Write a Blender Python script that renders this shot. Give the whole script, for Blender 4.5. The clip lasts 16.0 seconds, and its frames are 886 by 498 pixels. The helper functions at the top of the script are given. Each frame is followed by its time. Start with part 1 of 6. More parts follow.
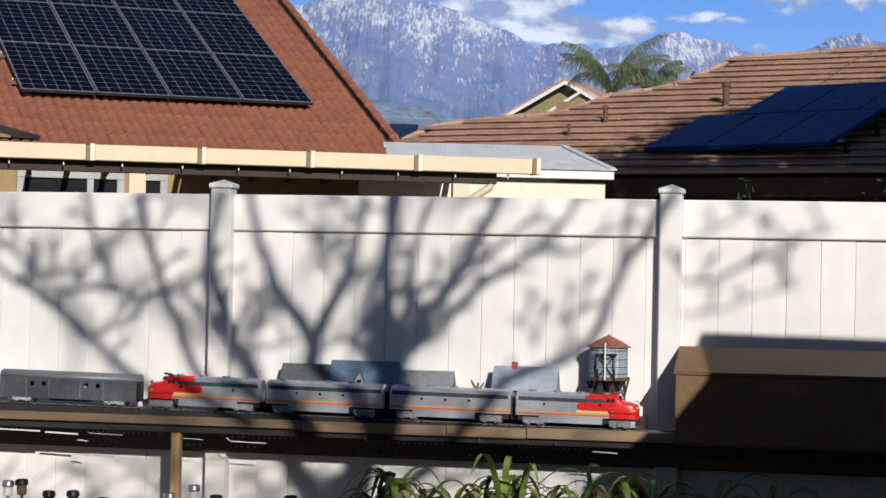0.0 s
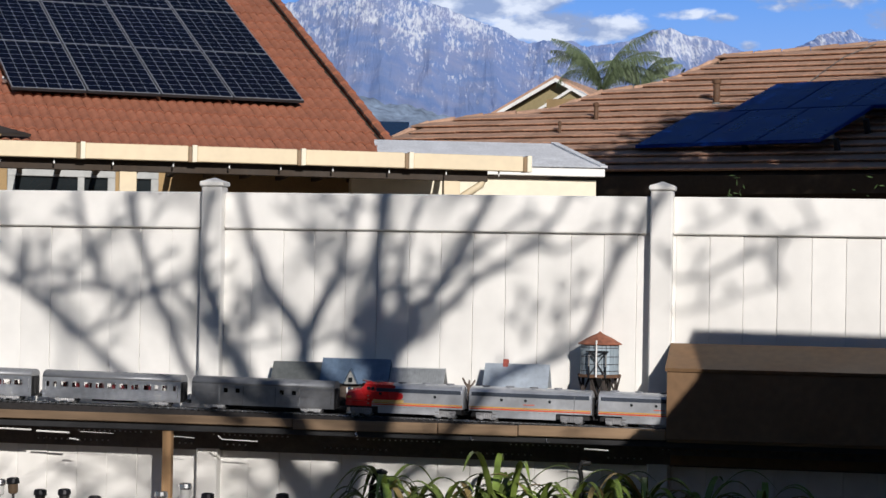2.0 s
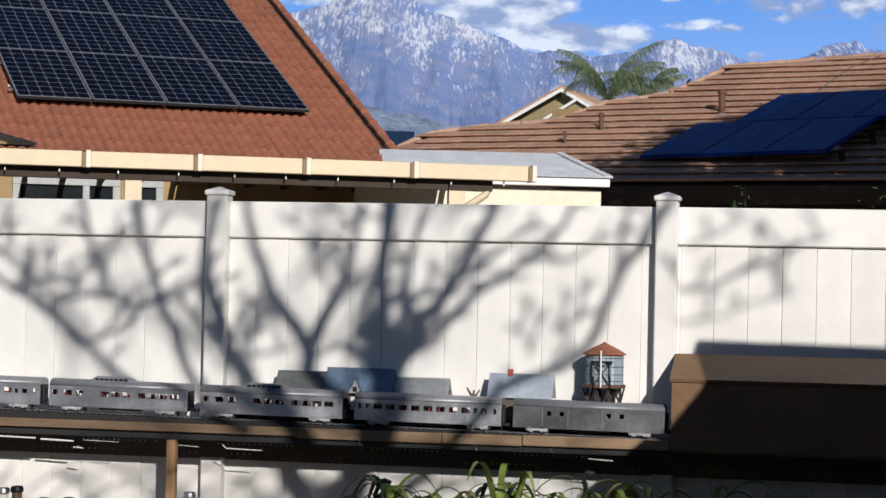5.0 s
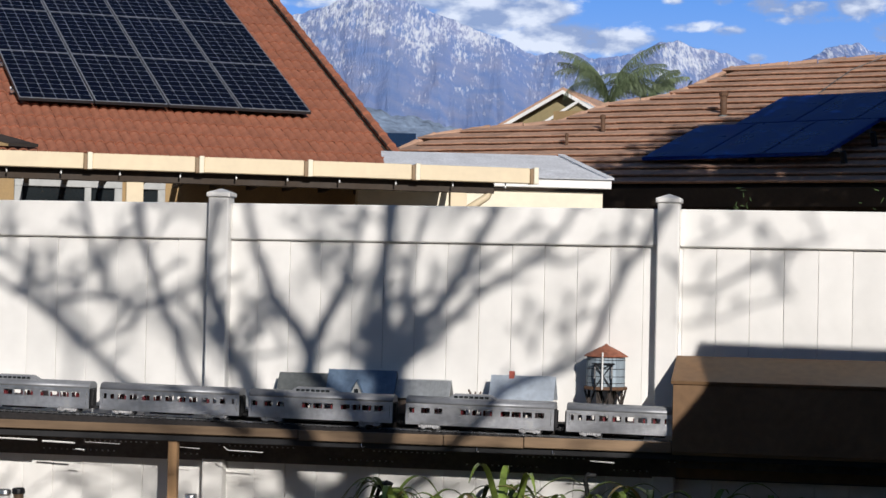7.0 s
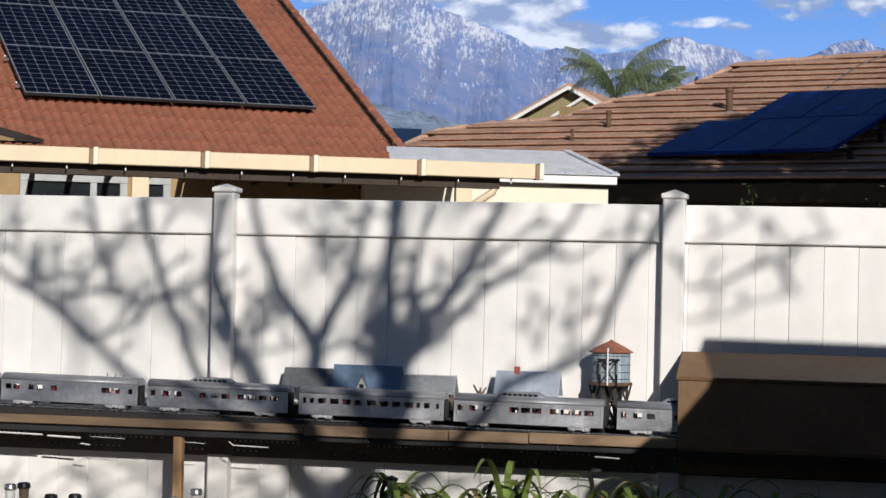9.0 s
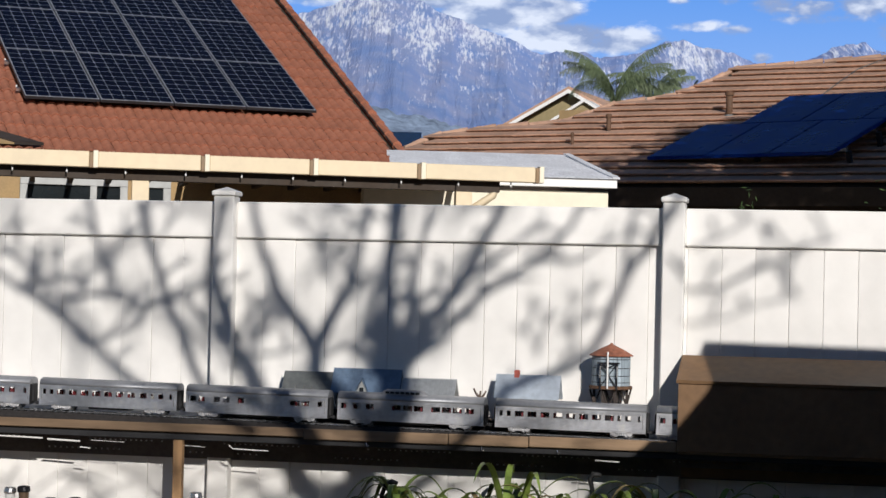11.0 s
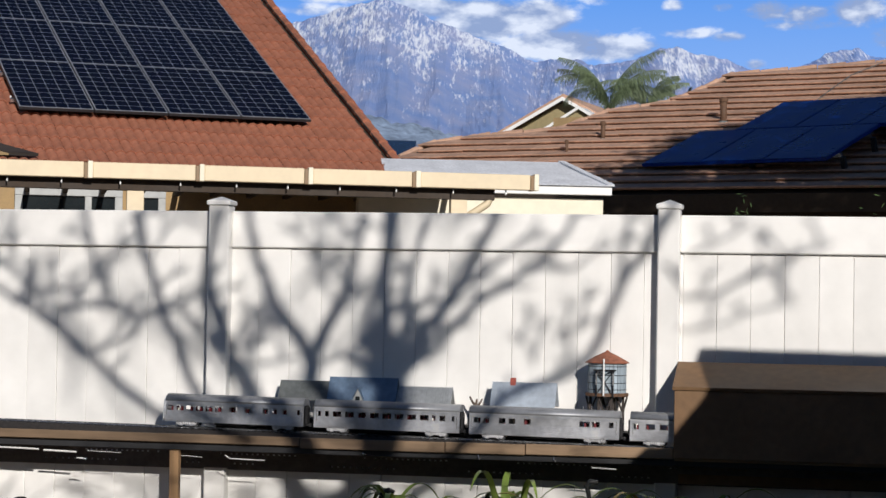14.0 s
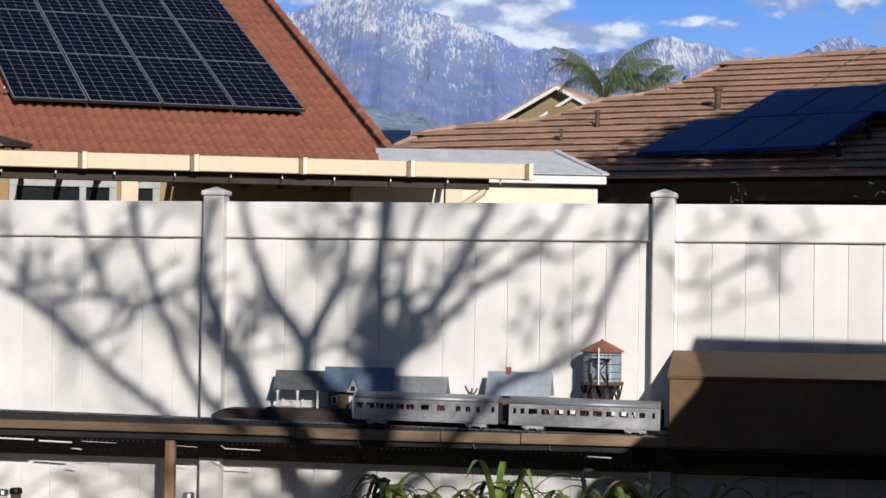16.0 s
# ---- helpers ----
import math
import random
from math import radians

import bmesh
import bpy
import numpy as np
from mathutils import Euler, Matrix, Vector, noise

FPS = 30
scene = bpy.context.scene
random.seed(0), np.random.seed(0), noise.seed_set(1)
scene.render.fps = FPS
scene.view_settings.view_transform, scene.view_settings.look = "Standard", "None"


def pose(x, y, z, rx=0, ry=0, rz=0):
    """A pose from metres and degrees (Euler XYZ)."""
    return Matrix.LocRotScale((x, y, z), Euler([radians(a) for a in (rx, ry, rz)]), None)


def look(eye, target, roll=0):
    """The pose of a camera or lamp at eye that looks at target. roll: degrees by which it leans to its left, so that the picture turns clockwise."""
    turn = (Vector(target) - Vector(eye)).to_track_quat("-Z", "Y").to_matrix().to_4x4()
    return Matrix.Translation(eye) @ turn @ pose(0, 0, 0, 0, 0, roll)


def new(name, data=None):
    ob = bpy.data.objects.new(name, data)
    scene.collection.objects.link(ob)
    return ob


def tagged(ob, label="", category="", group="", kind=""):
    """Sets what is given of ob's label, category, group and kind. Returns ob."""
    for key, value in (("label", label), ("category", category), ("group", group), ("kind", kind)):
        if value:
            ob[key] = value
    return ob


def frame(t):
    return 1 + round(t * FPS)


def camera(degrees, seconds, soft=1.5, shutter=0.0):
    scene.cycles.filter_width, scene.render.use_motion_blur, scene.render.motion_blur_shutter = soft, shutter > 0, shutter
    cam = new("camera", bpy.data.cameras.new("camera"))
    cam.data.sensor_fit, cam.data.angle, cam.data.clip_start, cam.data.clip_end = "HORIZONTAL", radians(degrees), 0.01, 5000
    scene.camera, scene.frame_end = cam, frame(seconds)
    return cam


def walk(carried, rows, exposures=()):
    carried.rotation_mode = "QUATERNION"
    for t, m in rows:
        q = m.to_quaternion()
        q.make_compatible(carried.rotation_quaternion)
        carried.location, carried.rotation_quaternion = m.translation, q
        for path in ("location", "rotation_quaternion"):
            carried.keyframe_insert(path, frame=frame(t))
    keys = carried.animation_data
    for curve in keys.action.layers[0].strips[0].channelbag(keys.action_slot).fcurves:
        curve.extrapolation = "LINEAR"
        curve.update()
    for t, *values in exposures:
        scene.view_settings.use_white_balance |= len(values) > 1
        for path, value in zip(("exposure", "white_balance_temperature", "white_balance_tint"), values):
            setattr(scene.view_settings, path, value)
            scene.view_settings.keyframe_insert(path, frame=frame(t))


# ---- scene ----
cam = camera(24.57, 16.0, soft=1.5)
EYE = (0.0, 0.0, 1.41)
# the hand-held turn of the camera: seconds, degrees to the right, up, leaning
TURNS = [
    (0, 0.000, 1.019, 1.20), (0.5, 0.061, 1.069, 1.06), (1, 0.161, 0.933, 1.10), (1.5, 0.220, 0.963, 1.05),
    (2, 0.253, 0.955, 1.07), (2.5, 0.215, 1.027, 0.97), (3, 0.201, 1.096, 1.04), (3.5, 0.228, 1.235, 1.01),
    (4, 0.196, 1.222, 1.14), (6.5, 0.087, 1.254, 1.29), (7, 0.066, 1.278, 1.28), (7.5, 0.057, 1.249, 1.36),
    (8, 0.015, 1.115, 1.42), (8.5, -0.047, 1.129, 1.32), (9, -0.083, 1.147, 1.37), (11.5, -0.087, 1.336, 1.39),
    (12, -0.093, 1.535, 1.51), (12.5, -0.086, 1.588, 1.54), (13, -0.054, 1.634, 1.32), (13.5, -0.039, 1.480, 1.21)]
TURNS += [
    (14, 0.043, 1.479, 1.01), (14.5, 0.113, 1.399, 0.87), (15, 0.148, 1.429, 0.70), (15.5, 0.200, 1.364, 0.73),
    (16, 0.196, 1.185, 0.82)]


def aim(yaw, pitch):
    a, b = radians(yaw), radians(pitch)
    return Vector(EYE) + Vector((math.sin(a) * math.cos(b), math.cos(a) * math.cos(b), math.sin(b)))


walk(cam, [(t, look(EYE, aim(a, b), c)) for t, a, b, c in TURNS], [(0, -0.17, 5650, 12), (16, -0.17, 5650, 12)])

# ---- light ----
SUN_TURN, SUN_HEIGHT = radians(164.7), radians(22.0)   # clockwise from +y, above the horizon
SUN = Vector((math.sin(SUN_TURN) * math.cos(SUN_HEIGHT), math.cos(SUN_TURN) * math.cos(SUN_HEIGHT), math.sin(SUN_HEIGHT)))
sun = new("sun", bpy.data.lights.new("sun", "SUN"))
sun.data.energy, sun.data.angle, sun.data.color = 5.0, radians(0.58), (1.0, 0.875, 0.70)
sun.matrix_world = look((0, 0, 20), Vector((0, 0, 20)) - SUN)
world = bpy.data.worlds.new("world")
scene.world = world
world.use_nodes = True
sky = world.node_tree.nodes.new("ShaderNodeTexSky")
sky.sky_type, sky.sun_disc, sky.sun_elevation, sky.sun_rotation = "NISHITA", False, SUN_HEIGHT, SUN_TURN
sky.ozone_density, sky.dust_density = 4.0, 0.4
world.node_tree.nodes["Background"].inputs["Strength"].default_value = 0.043
world.node_tree.links.new(sky.outputs[0], world.node_tree.nodes["Background"].inputs["Color"])


# ---- materials ----
def surface(name, color, rough=0.6, metal=0.0, scale=20.0, vary=0.15, bump=0.1, stain=0.15, stretch=(1, 1, 1), island=0.0, piece=0.0, spec=0.5):
    """A procedural surface: a base colour with grain and broad stains, roughness to match, fine relief."""
    m = bpy.data.materials.new(name)
    m.use_nodes = True
    n, k = m.node_tree.nodes, m.node_tree.links
    b = n["Principled BSDF"]
    co = n.new("ShaderNodeTexCoord")
    mp = n.new("ShaderNodeMapping")
    mp.inputs["Scale"].default_value = stretch
    k.new(co.outputs["Object"], mp.inputs["Vector"])
    fine, broad = n.new("ShaderNodeTexNoise"), n.new("ShaderNodeTexNoise")
    fine.inputs["Scale"].default_value, fine.inputs["Detail"].default_value = scale, 6
    broad.inputs["Scale"].default_value, broad.inputs["Detail"].default_value = scale * 0.13, 4
    for t in (fine, broad):
        k.new(mp.outputs[0], t.inputs["Vector"])

    def maths(op, a, b2):
        x = n.new("ShaderNodeMath")
        x.operation = op
        for i, v in enumerate((a, b2)):
            if isinstance(v, float):
                x.inputs[i].default_value = v
            else:
                k.new(v, x.inputs[i])
        return x.outputs[0]

    def swing(src, amount):
        r = n.new("ShaderNodeMapRange")
        r.inputs["From Min"].default_value, r.inputs["From Max"].default_value = 0.3, 0.7
        r.inputs["To Min"].default_value, r.inputs["To Max"].default_value = 1 - amount, 1 + amount
        k.new(src, r.inputs["Value"])
        return r.outputs[0]
    val = maths("MULTIPLY", swing(fine.outputs["Fac"], vary), swing(broad.outputs["Fac"], stain))
    if piece:
        info = n.new("ShaderNodeObjectInfo")
        r = n.new("ShaderNodeMapRange")
        r.inputs["To Min"].default_value, r.inputs["To Max"].default_value = 1 - piece, 1 + piece
        k.new(info.outputs["Random"], r.inputs["Value"])
        val = maths("MULTIPLY", val, r.outputs[0])
    if island:
        geo = n.new("ShaderNodeNewGeometry")
        r = n.new("ShaderNodeMapRange")
        r.inputs["To Min"].default_value, r.inputs["To Max"].default_value = 1 - island, 1 + island
        k.new(geo.outputs["Random Per Island"], r.inputs["Value"])
        val = maths("MULTIPLY", val, r.outputs[0])
    mix = n.new("ShaderNodeVectorMath")
    mix.operation = "SCALE"
    mix.inputs[0].default_value = color
    k.new(val, mix.inputs["Scale"])
    k.new(mix.outputs[0], b.inputs["Base Color"])
    k.new(maths("MULTIPLY", swing(broad.outputs["Fac"], 0.15), float(rough)), b.inputs["Roughness"])
    b.inputs["Metallic"].default_value = metal
    b.inputs["Specular IOR Level"].default_value = spec
    if bump:
        bp = n.new("ShaderNodeBump")
        bp.inputs["Strength"].default_value, bp.inputs["Distance"].default_value = bump, 0.2 / scale
        k.new(fine.outputs["Fac"], bp.inputs["Height"])
        k.new(bp.outputs[0], b.inputs["Normal"])
    return m


VINYL = surface("white_vinyl", (0.85, 0.835, 0.80), 0.42, scale=9, vary=0.04, stain=0.09, bump=0.02, piece=0.035)
WOOD_TRIM = surface("weathered_pine", (0.215, 0.145, 0.085), 0.7, scale=30, vary=0.25, stain=0.3, bump=0.25, stretch=(0.12, 1, 1), piece=0.15)
WOOD_DARK = surface("dark_stained_wood", (0.042, 0.032, 0.027), 0.8, scale=30, vary=0.25, stain=0.2, bump=0.2, stretch=(0.15, 1, 1))
WOOD_POST = surface("post_wood", (0.33, 0.2, 0.095), 0.7, scale=30, vary=0.25, stain=0.2, bump=0.2, stretch=(1, 1, 0.1))
BOX_PAINT = surface("brown_painted_plywood", (0.165, 0.095, 0.044), 0.6, scale=24, vary=0.12, stain=0.15, bump=0.1)
ROOFING = surface("brown_felt", (0.19, 0.13, 0.08), 0.85, scale=60, vary=0.2, stain=0.15, bump=0.2)
CLAY = surface("red_clay_tile", (0.32, 0.125, 0.07), 0.8, scale=14, vary=0.14, stain=0.16, bump=0.15, piece=0.07, island=0.06)
CONCRETE_TILE = surface("brown_concrete_tile", (0.47, 0.30, 0.21), 0.85, scale=14, vary=0.14, stain=0.14, bump=0.15, piece=0.14, island=0.12)
STUCCO = surface("tan_stucco", (0.36, 0.25, 0.12), 0.9, scale=60, vary=0.1, stain=0.1, bump=0.3)
CREAM = surface("cream_paint", (0.72, 0.605, 0.41), 0.55, scale=12, vary=0.04, stain=0.07, bump=0.04)
CREAM_LIGHT = surface("pale_cream_paint", (0.80, 0.74, 0.58), 0.6, scale=12, vary=0.04, stain=0.05, bump=0.04)
WHITE = surface("white_paint", (0.80, 0.80, 0.78), 0.5, scale=15, vary=0.03, stain=0.05, bump=0.03)
SHINGLE = surface("pale_grey_shingle", (0.66, 0.68, 0.72), 0.9, scale=40, vary=0.16, stain=0.1, bump=0.3, island=0.05)
DARK = surface("dark_brown_paint_and_shade", (0.045, 0.032, 0.022), 0.8, scale=20, bump=0.1)
EARTH = surface("garden_earth", (0.125, 0.09, 0.058), 0.95, scale=9, vary=0.3, stain=0.3, bump=0.6)
BARK = surface("bark", (0.12, 0.09, 0.07), 0.9, scale=22, vary=0.3, bump=0.5)
CELL = surface("solar_cell", (0.003, 0.004, 0.012), 0.14, scale=40, vary=0.1, stain=0.15, bump=0.0, island=0.15, piece=0.15, spec=0.09)
CELL_BLUE = surface("blue_solar_cell", (0.006, 0.036, 0.24), 0.3, scale=20, vary=0.1, stain=0.15, bump=0.0, island=0.06, spec=0.18)
BACKSHEET = surface("solar_backsheet", (0.30, 0.315, 0.35), 0.4, scale=20, vary=0.03, stain=0.05, bump=0.0)
BLACK_METAL = surface("black_metal", (0.02, 0.02, 0.024), 0.45, metal=0.4, scale=30, vary=0.1, bump=0.02)
PANEL_FRAME = surface("black_panel_frame", (0.03, 0.031, 0.035), 0.4, metal=0.4, scale=30, vary=0.05, bump=0.0)
ALUMINIUM = surface("dull_aluminium", (0.86, 0.87, 0.90), 0.37, metal=0.97, scale=50, vary=0.08, stain=0.12, bump=0.03)
ALUMINIUM_DARK = surface("dark_aluminium", (0.46, 0.465, 0.485), 0.33, metal=0.95, scale=50, vary=0.08, stain=0.12, bump=0.03)
SILVER = surface("silver_paint", (0.60, 0.62, 0.66), 0.40, metal=0.75, scale=60, vary=0.06, stain=0.10, bump=0.02)
ROOF_GREY = surface("grey_roof_paint", (0.21, 0.22, 0.24), 0.5, metal=0.3, scale=60, vary=0.08, stain=0.12, bump=0.02)
ROOF_DULL = surface("dull_roof_silver", (0.30, 0.31, 0.33), 0.48, metal=0.45, scale=60, vary=0.08, stain=0.12, bump=0.02)
TRUCK = surface("bogie_grey", (0.46, 0.46, 0.47), 0.45, metal=0.4, scale=80, vary=0.2, stain=0.2, bump=0.15)
TRUCK_DARK = surface("dark_bogie_grey", (0.27, 0.27, 0.28), 0.5, metal=0.3, scale=80, vary=0.25, stain=0.25, bump=0.2)
UNDER = surface("underframe_black", (0.018, 0.018, 0.02), 0.7, scale=60, vary=0.2, bump=0.1)
RED = surface("bright_red_enamel", (0.60, 0.018, 0.018), 0.28, scale=40, vary=0.04, stain=0.06, bump=0.01)
YELLOW = surface("yellow_enamel", (0.62, 0.33, 0.035), 0.3, scale=40, vary=0.04, stain=0.05, bump=0.0)
CREAM_BAND = surface("pale_yellow_enamel", (0.66, 0.50, 0.20), 0.3, scale=40, vary=0.04, stain=0.05, bump=0.0)
ORANGE = surface("orange_red_stripe", (0.66, 0.09, 0.02), 0.3, scale=40, vary=0.04, stain=0.05, bump=0.0)
SEAT_RED = surface("red_seat", (0.17, 0.018, 0.024), 0.7, scale=60, bump=0.1)
GRILLE = surface("dark_grille", (0.055, 0.07, 0.10), 0.5, metal=0.3, scale=60, vary=0.1, bump=0.05)
SEAT_WHITE = surface("pale_tablecloth", (0.7, 0.68, 0.62), 0.7, scale=60, bump=0.1)
BLUE_ROOF = surface("blue_grey_tin", (0.14, 0.20, 0.29), 0.45, metal=0.3, scale=40, vary=0.15, stain=0.2, bump=0.05)
TIN = surface("corrugated_tin", (0.42, 0.44, 0.45), 0.4, metal=0.5, scale=40, vary=0.15, stain=0.25, bump=0.05)
TIN_PALE = surface("pale_blue_tin", (0.50, 0.56, 0.63), 0.45, metal=0.35, scale=40, vary=0.1, stain=0.15, bump=0.05)
TIN_OLD = surface("old_grey_roof", (0.12, 0.13, 0.13), 0.7, scale=40, vary=0.2, stain=0.25, bump=0.1)
MODEL_WALL = surface("model_clapboard", (0.12, 0.09, 0.07), 0.8, scale=60, vary=0.2, bump=0.1)
BRICK_RED = surface("red_brick_paint", (0.42, 0.10, 0.07), 0.7, scale=60, vary=0.2, bump=0.1)
RUST = surface("rusty_iron", (0.27, 0.10, 0.055), 0.75, scale=50, vary=0.3, stain=0.3, bump=0.15)
STAVE = surface("grey_blue_staves", (0.30, 0.36, 0.41), 0.65, scale=40, vary=0.2, stain=0.2, bump=0.15, stretch=(1, 1, 0.2), piece=0.15, island=0.15)
TIMBER = surface("brown_timber", (0.115, 0.062, 0.034), 0.8, scale=60, vary=0.3, bump=0.2)
STEEL = surface("bright_steel", (0.62, 0.63, 0.65), 0.25, metal=0.9, scale=60, vary=0.08, bump=0.02)
BALLAST = surface("dark_ballast", (0.022, 0.019, 0.018), 0.95, scale=90, vary=0.4, stain=0.2, bump=0.8)
LEAF = surface("strap_leaf", (0.17, 0.235, 0.045), 0.42, scale=25, vary=0.2, stain=0.25, bump=0.05, piece=0.45)
LEAF_DRY = surface("dry_leaf", (0.32, 0.24, 0.09), 0.6, scale=25, vary=0.2, bump=0.1, island=0.2)
PALM = surface("palm_leaf", (0.125, 0.165, 0.085), 0.5, scale=10, vary=0.2, bump=0.05, island=0.4)
BUSH = surface("shrub_leaf", (0.06, 0.10, 0.03), 0.6, scale=10, vary=0.2, bump=0.05, island=0.35)
OLIVE_WALL = surface("olive_siding", (0.30, 0.25, 0.13), 0.8, scale=10, vary=0.08, bump=0.1)
PANE = surface("dark_window_pane", (0.02, 0.025, 0.028), 0.08, scale=10, vary=0.05, bump=0.0, spec=0.8)
BULB = surface("clear_bulb", (0.75, 0.75, 0.72), 0.15, scale=30, vary=0.02, bump=0.0)
ROPE = surface("black_cable", (0.015, 0.015, 0.015), 0.6, scale=30, bump=0.0)
FRAME_GREY = surface("weathered_white_frame", (0.38, 0.39, 0.38), 0.5, scale=15, vary=0.1, stain=0.15, bump=0.03)
STRIP = surface("under_deck_shade", (0.115, 0.098, 0.09), 0.75, scale=40, vary=0.2, stain=0.25, bump=0.1)
END_SHADE = surface("brown_end_shade", (0.24, 0.16, 0.085), 0.6, scale=20, vary=0.1, bump=0.05)


# ---- mesh tools ----
def part(name, bm, material, parent=None, label="", smooth=False):
    """Link a bmesh as one mesh object under a thing or part."""
    me = bpy.data.meshes.new(name)
    bmesh.ops.recalc_face_normals(bm, faces=bm.faces)
    if smooth:
        for f in bm.faces:
            f.smooth = len(f.verts) == 4
    bm.to_mesh(me)
    bm.free()
    me.materials.append(material)
    ob = new(name, me)
    ob.parent = parent
    return tagged(ob, label)


def holder(name, m, label, category, group="", kind=""):
    """An Empty at a thing's base that carries its parts."""
    ob = new(name)
    ob.empty_display_size = 0.05
    ob.matrix_world = m
    return tagged(ob, label, category, group, kind)


def box(bm, x0, x1, y0, y1, z0, z1, bevel=0.0, m=None):
    vs = [bm.verts.new(p) for p in ((x0, y0, z0), (x1, y0, z0), (x1, y1, z0), (x0, y1, z0), (x0, y0, z1), (x1, y0, z1), (x1, y1, z1), (x0, y1, z1))]
    fs = [bm.faces.new([vs[i] for i in q]) for q in ((3, 2, 1, 0), (4, 5, 6, 7), (0, 1, 5, 4), (1, 2, 6, 5), (2, 3, 7, 6), (3, 0, 4, 7))]
    if bevel:
        es = list({e for f in fs for e in f.edges})
        out = bmesh.ops.bevel(bm, geom=es, offset=bevel, segments=1, affect="EDGES", clamp_overlap=True)
        vs = list({v for f in out["faces"] for v in f.verts} | {v for v in vs if v.is_valid})
    if m is not None:
        bmesh.ops.transform(bm, matrix=m, verts=vs)
    return bm


def prism(bm, outline, a, b, axis="x"):
    """Extrude an outline of two coordinates between a and b along an axis."""
    def p(u, v, w):
        return {"x": (w, u, v), "y": (u, w, v), "z": (u, v, w)}[axis]
    lo, hi = ([bm.verts.new(p(u, v, w)) for u, v in outline] for w in (a, b))
    n = len(outline)
    for i in range(n):
        bm.faces.new((lo[i], lo[(i + 1) % n], hi[(i + 1) % n], hi[i]))
    bm.faces.new(lo[::-1])
    bm.faces.new(hi)
    return bm


def tube(bm, points, radii, sides=8):
    """A round limb along points, its radius changing, closed at both ends."""
    pts = [Vector(p) for p in points]
    rings, side = [], None
    for i, p in enumerate(pts):
        d = (pts[min(i + 1, len(pts) - 1)] - pts[max(i - 1, 0)]).normalized()
        ref = side if side is not None else (Vector((0, 0, 1)) if abs(d.z) < 0.9 else Vector((1, 0, 0)))
        side = (ref - d * ref.dot(d)).normalized() if side is not None else d.cross(ref).normalized()
        up = d.cross(side)
        r = radii[i] if isinstance(radii, (list, tuple)) else radii
        rings.append([bm.verts.new(p + (side * math.cos(a) + up * math.sin(a)) * r) for a in (2 * math.pi * j / sides for j in range(sides))])
    for a, b in zip(rings, rings[1:]):
        for j in range(sides):
            bm.faces.new((a[j], a[(j + 1) % sides], b[(j + 1) % sides], b[j]))
    bm.faces.new(rings[0][::-1])
    bm.faces.new(rings[-1])
    return bm


def lathe(bm, profile, sides=16, at=(0, 0, 0)):
    """Turn a profile of (radius, height) round the upright axis."""
    rings = [[bm.verts.new((at[0] + r * math.cos(2 * math.pi * j / sides), at[1] + r * math.sin(2 * math.pi * j / sides), at[2] + z)) for j in range(sides)] for r, z in profile]
    for a, b in zip(rings, rings[1:]):
        for j in range(sides):
            bm.faces.new((a[j], a[(j + 1) % sides], b[(j + 1) % sides], b[j]))
    bm.faces.new(rings[0][::-1])
    bm.faces.new(rings[-1])
    return bm


B = bmesh.new
FENCE = pose(0, 9.6, 0, 0, 0, -11.25)   # x runs along the fence, -y towards the garden


# ---- distance: ground, mountains, sky ----
bm = B()
bmesh.ops.create_grid(bm, x_segments=40, y_segments=40, size=4500)
ground = tagged(part("ground", bm, EARTH), "bare brown earth of the yards", "ground", kind="structure")

RIDGE = [(-1400, 380), (-800, 440), (-401, 473), (-321, 483), (-256, 492), (-201, 511), (-161, 525), (-131, 531), (-111, 536), (-81, 527), (-51, 515), (-20, 498), (31, 480), (81, 461), (107, 455), (142, 432), (162, 428), (192, 434), (232, 433), (263, 425), (303, 428), (333, 434), (363, 445), (382, 456), (397, 459), (412, 458), (443, 448), (473, 444), (503, 437), (534, 421), (604, 420), (644, 431), (673, 451), (703, 458), (733, 461), (759, 448), (844, 441), (1400, 400)]


def ridge(x):
    """Height of the skyline at 4000 m, in metres."""
    return float(np.interp(x, [p[0] * 4000 / 3600 for p in RIDGE], [p[1] * 4000 / 3600 for p in RIDGE]))


def mountain_shape(x, y):
    """Height of the slope, and how deep the spot lies in a gully."""
    t = min(max((y - 2500) / 1500, 0), 1)
    u = x * 4000 / max(y, 1)
    bend = 120 * noise.noise(Vector((u * 0.004, t * 1.0, 5.0))) + 26 * noise.noise(Vector((u * 0.016, t * 2.5, 9.0)))
    # spurs run down from the crest and fork: ridged folds across the slope
    spur = 1 - 2 * abs(noise.noise(Vector(((u + bend) * 0.0095, t * 0.9, 4.1))))
    fork = 1 - 2 * abs(noise.noise(Vector(((u + 0.8 * bend) * 0.027, t * 2.6, 1.7))))
    rill = 1 - 2 * abs(noise.noise(Vector(((u - 0.6 * bend) * 0.07, t * 3.0, 7.3))))
    base = ridge(u) * (0.34 * min(t * 3.2, 1) + 0.66 * t ** 1.5) * (y / 4000 if t < 1 else 1)
    fall = min(t * 5, 1) * (1 - t) ** 0.6
    z = base + fall * (30 * spur + 15 * fork) + min(t * 5, 1) * (0.35 + (1 - t)) * 8 * rill - 10 * (1 - t) + 5 * t * noise.noise(Vector((x * 0.04, y * 0.01, 1)))
    return z, 0.5 - 0.28 * spur - 0.30 * fork - 0.22 * rill


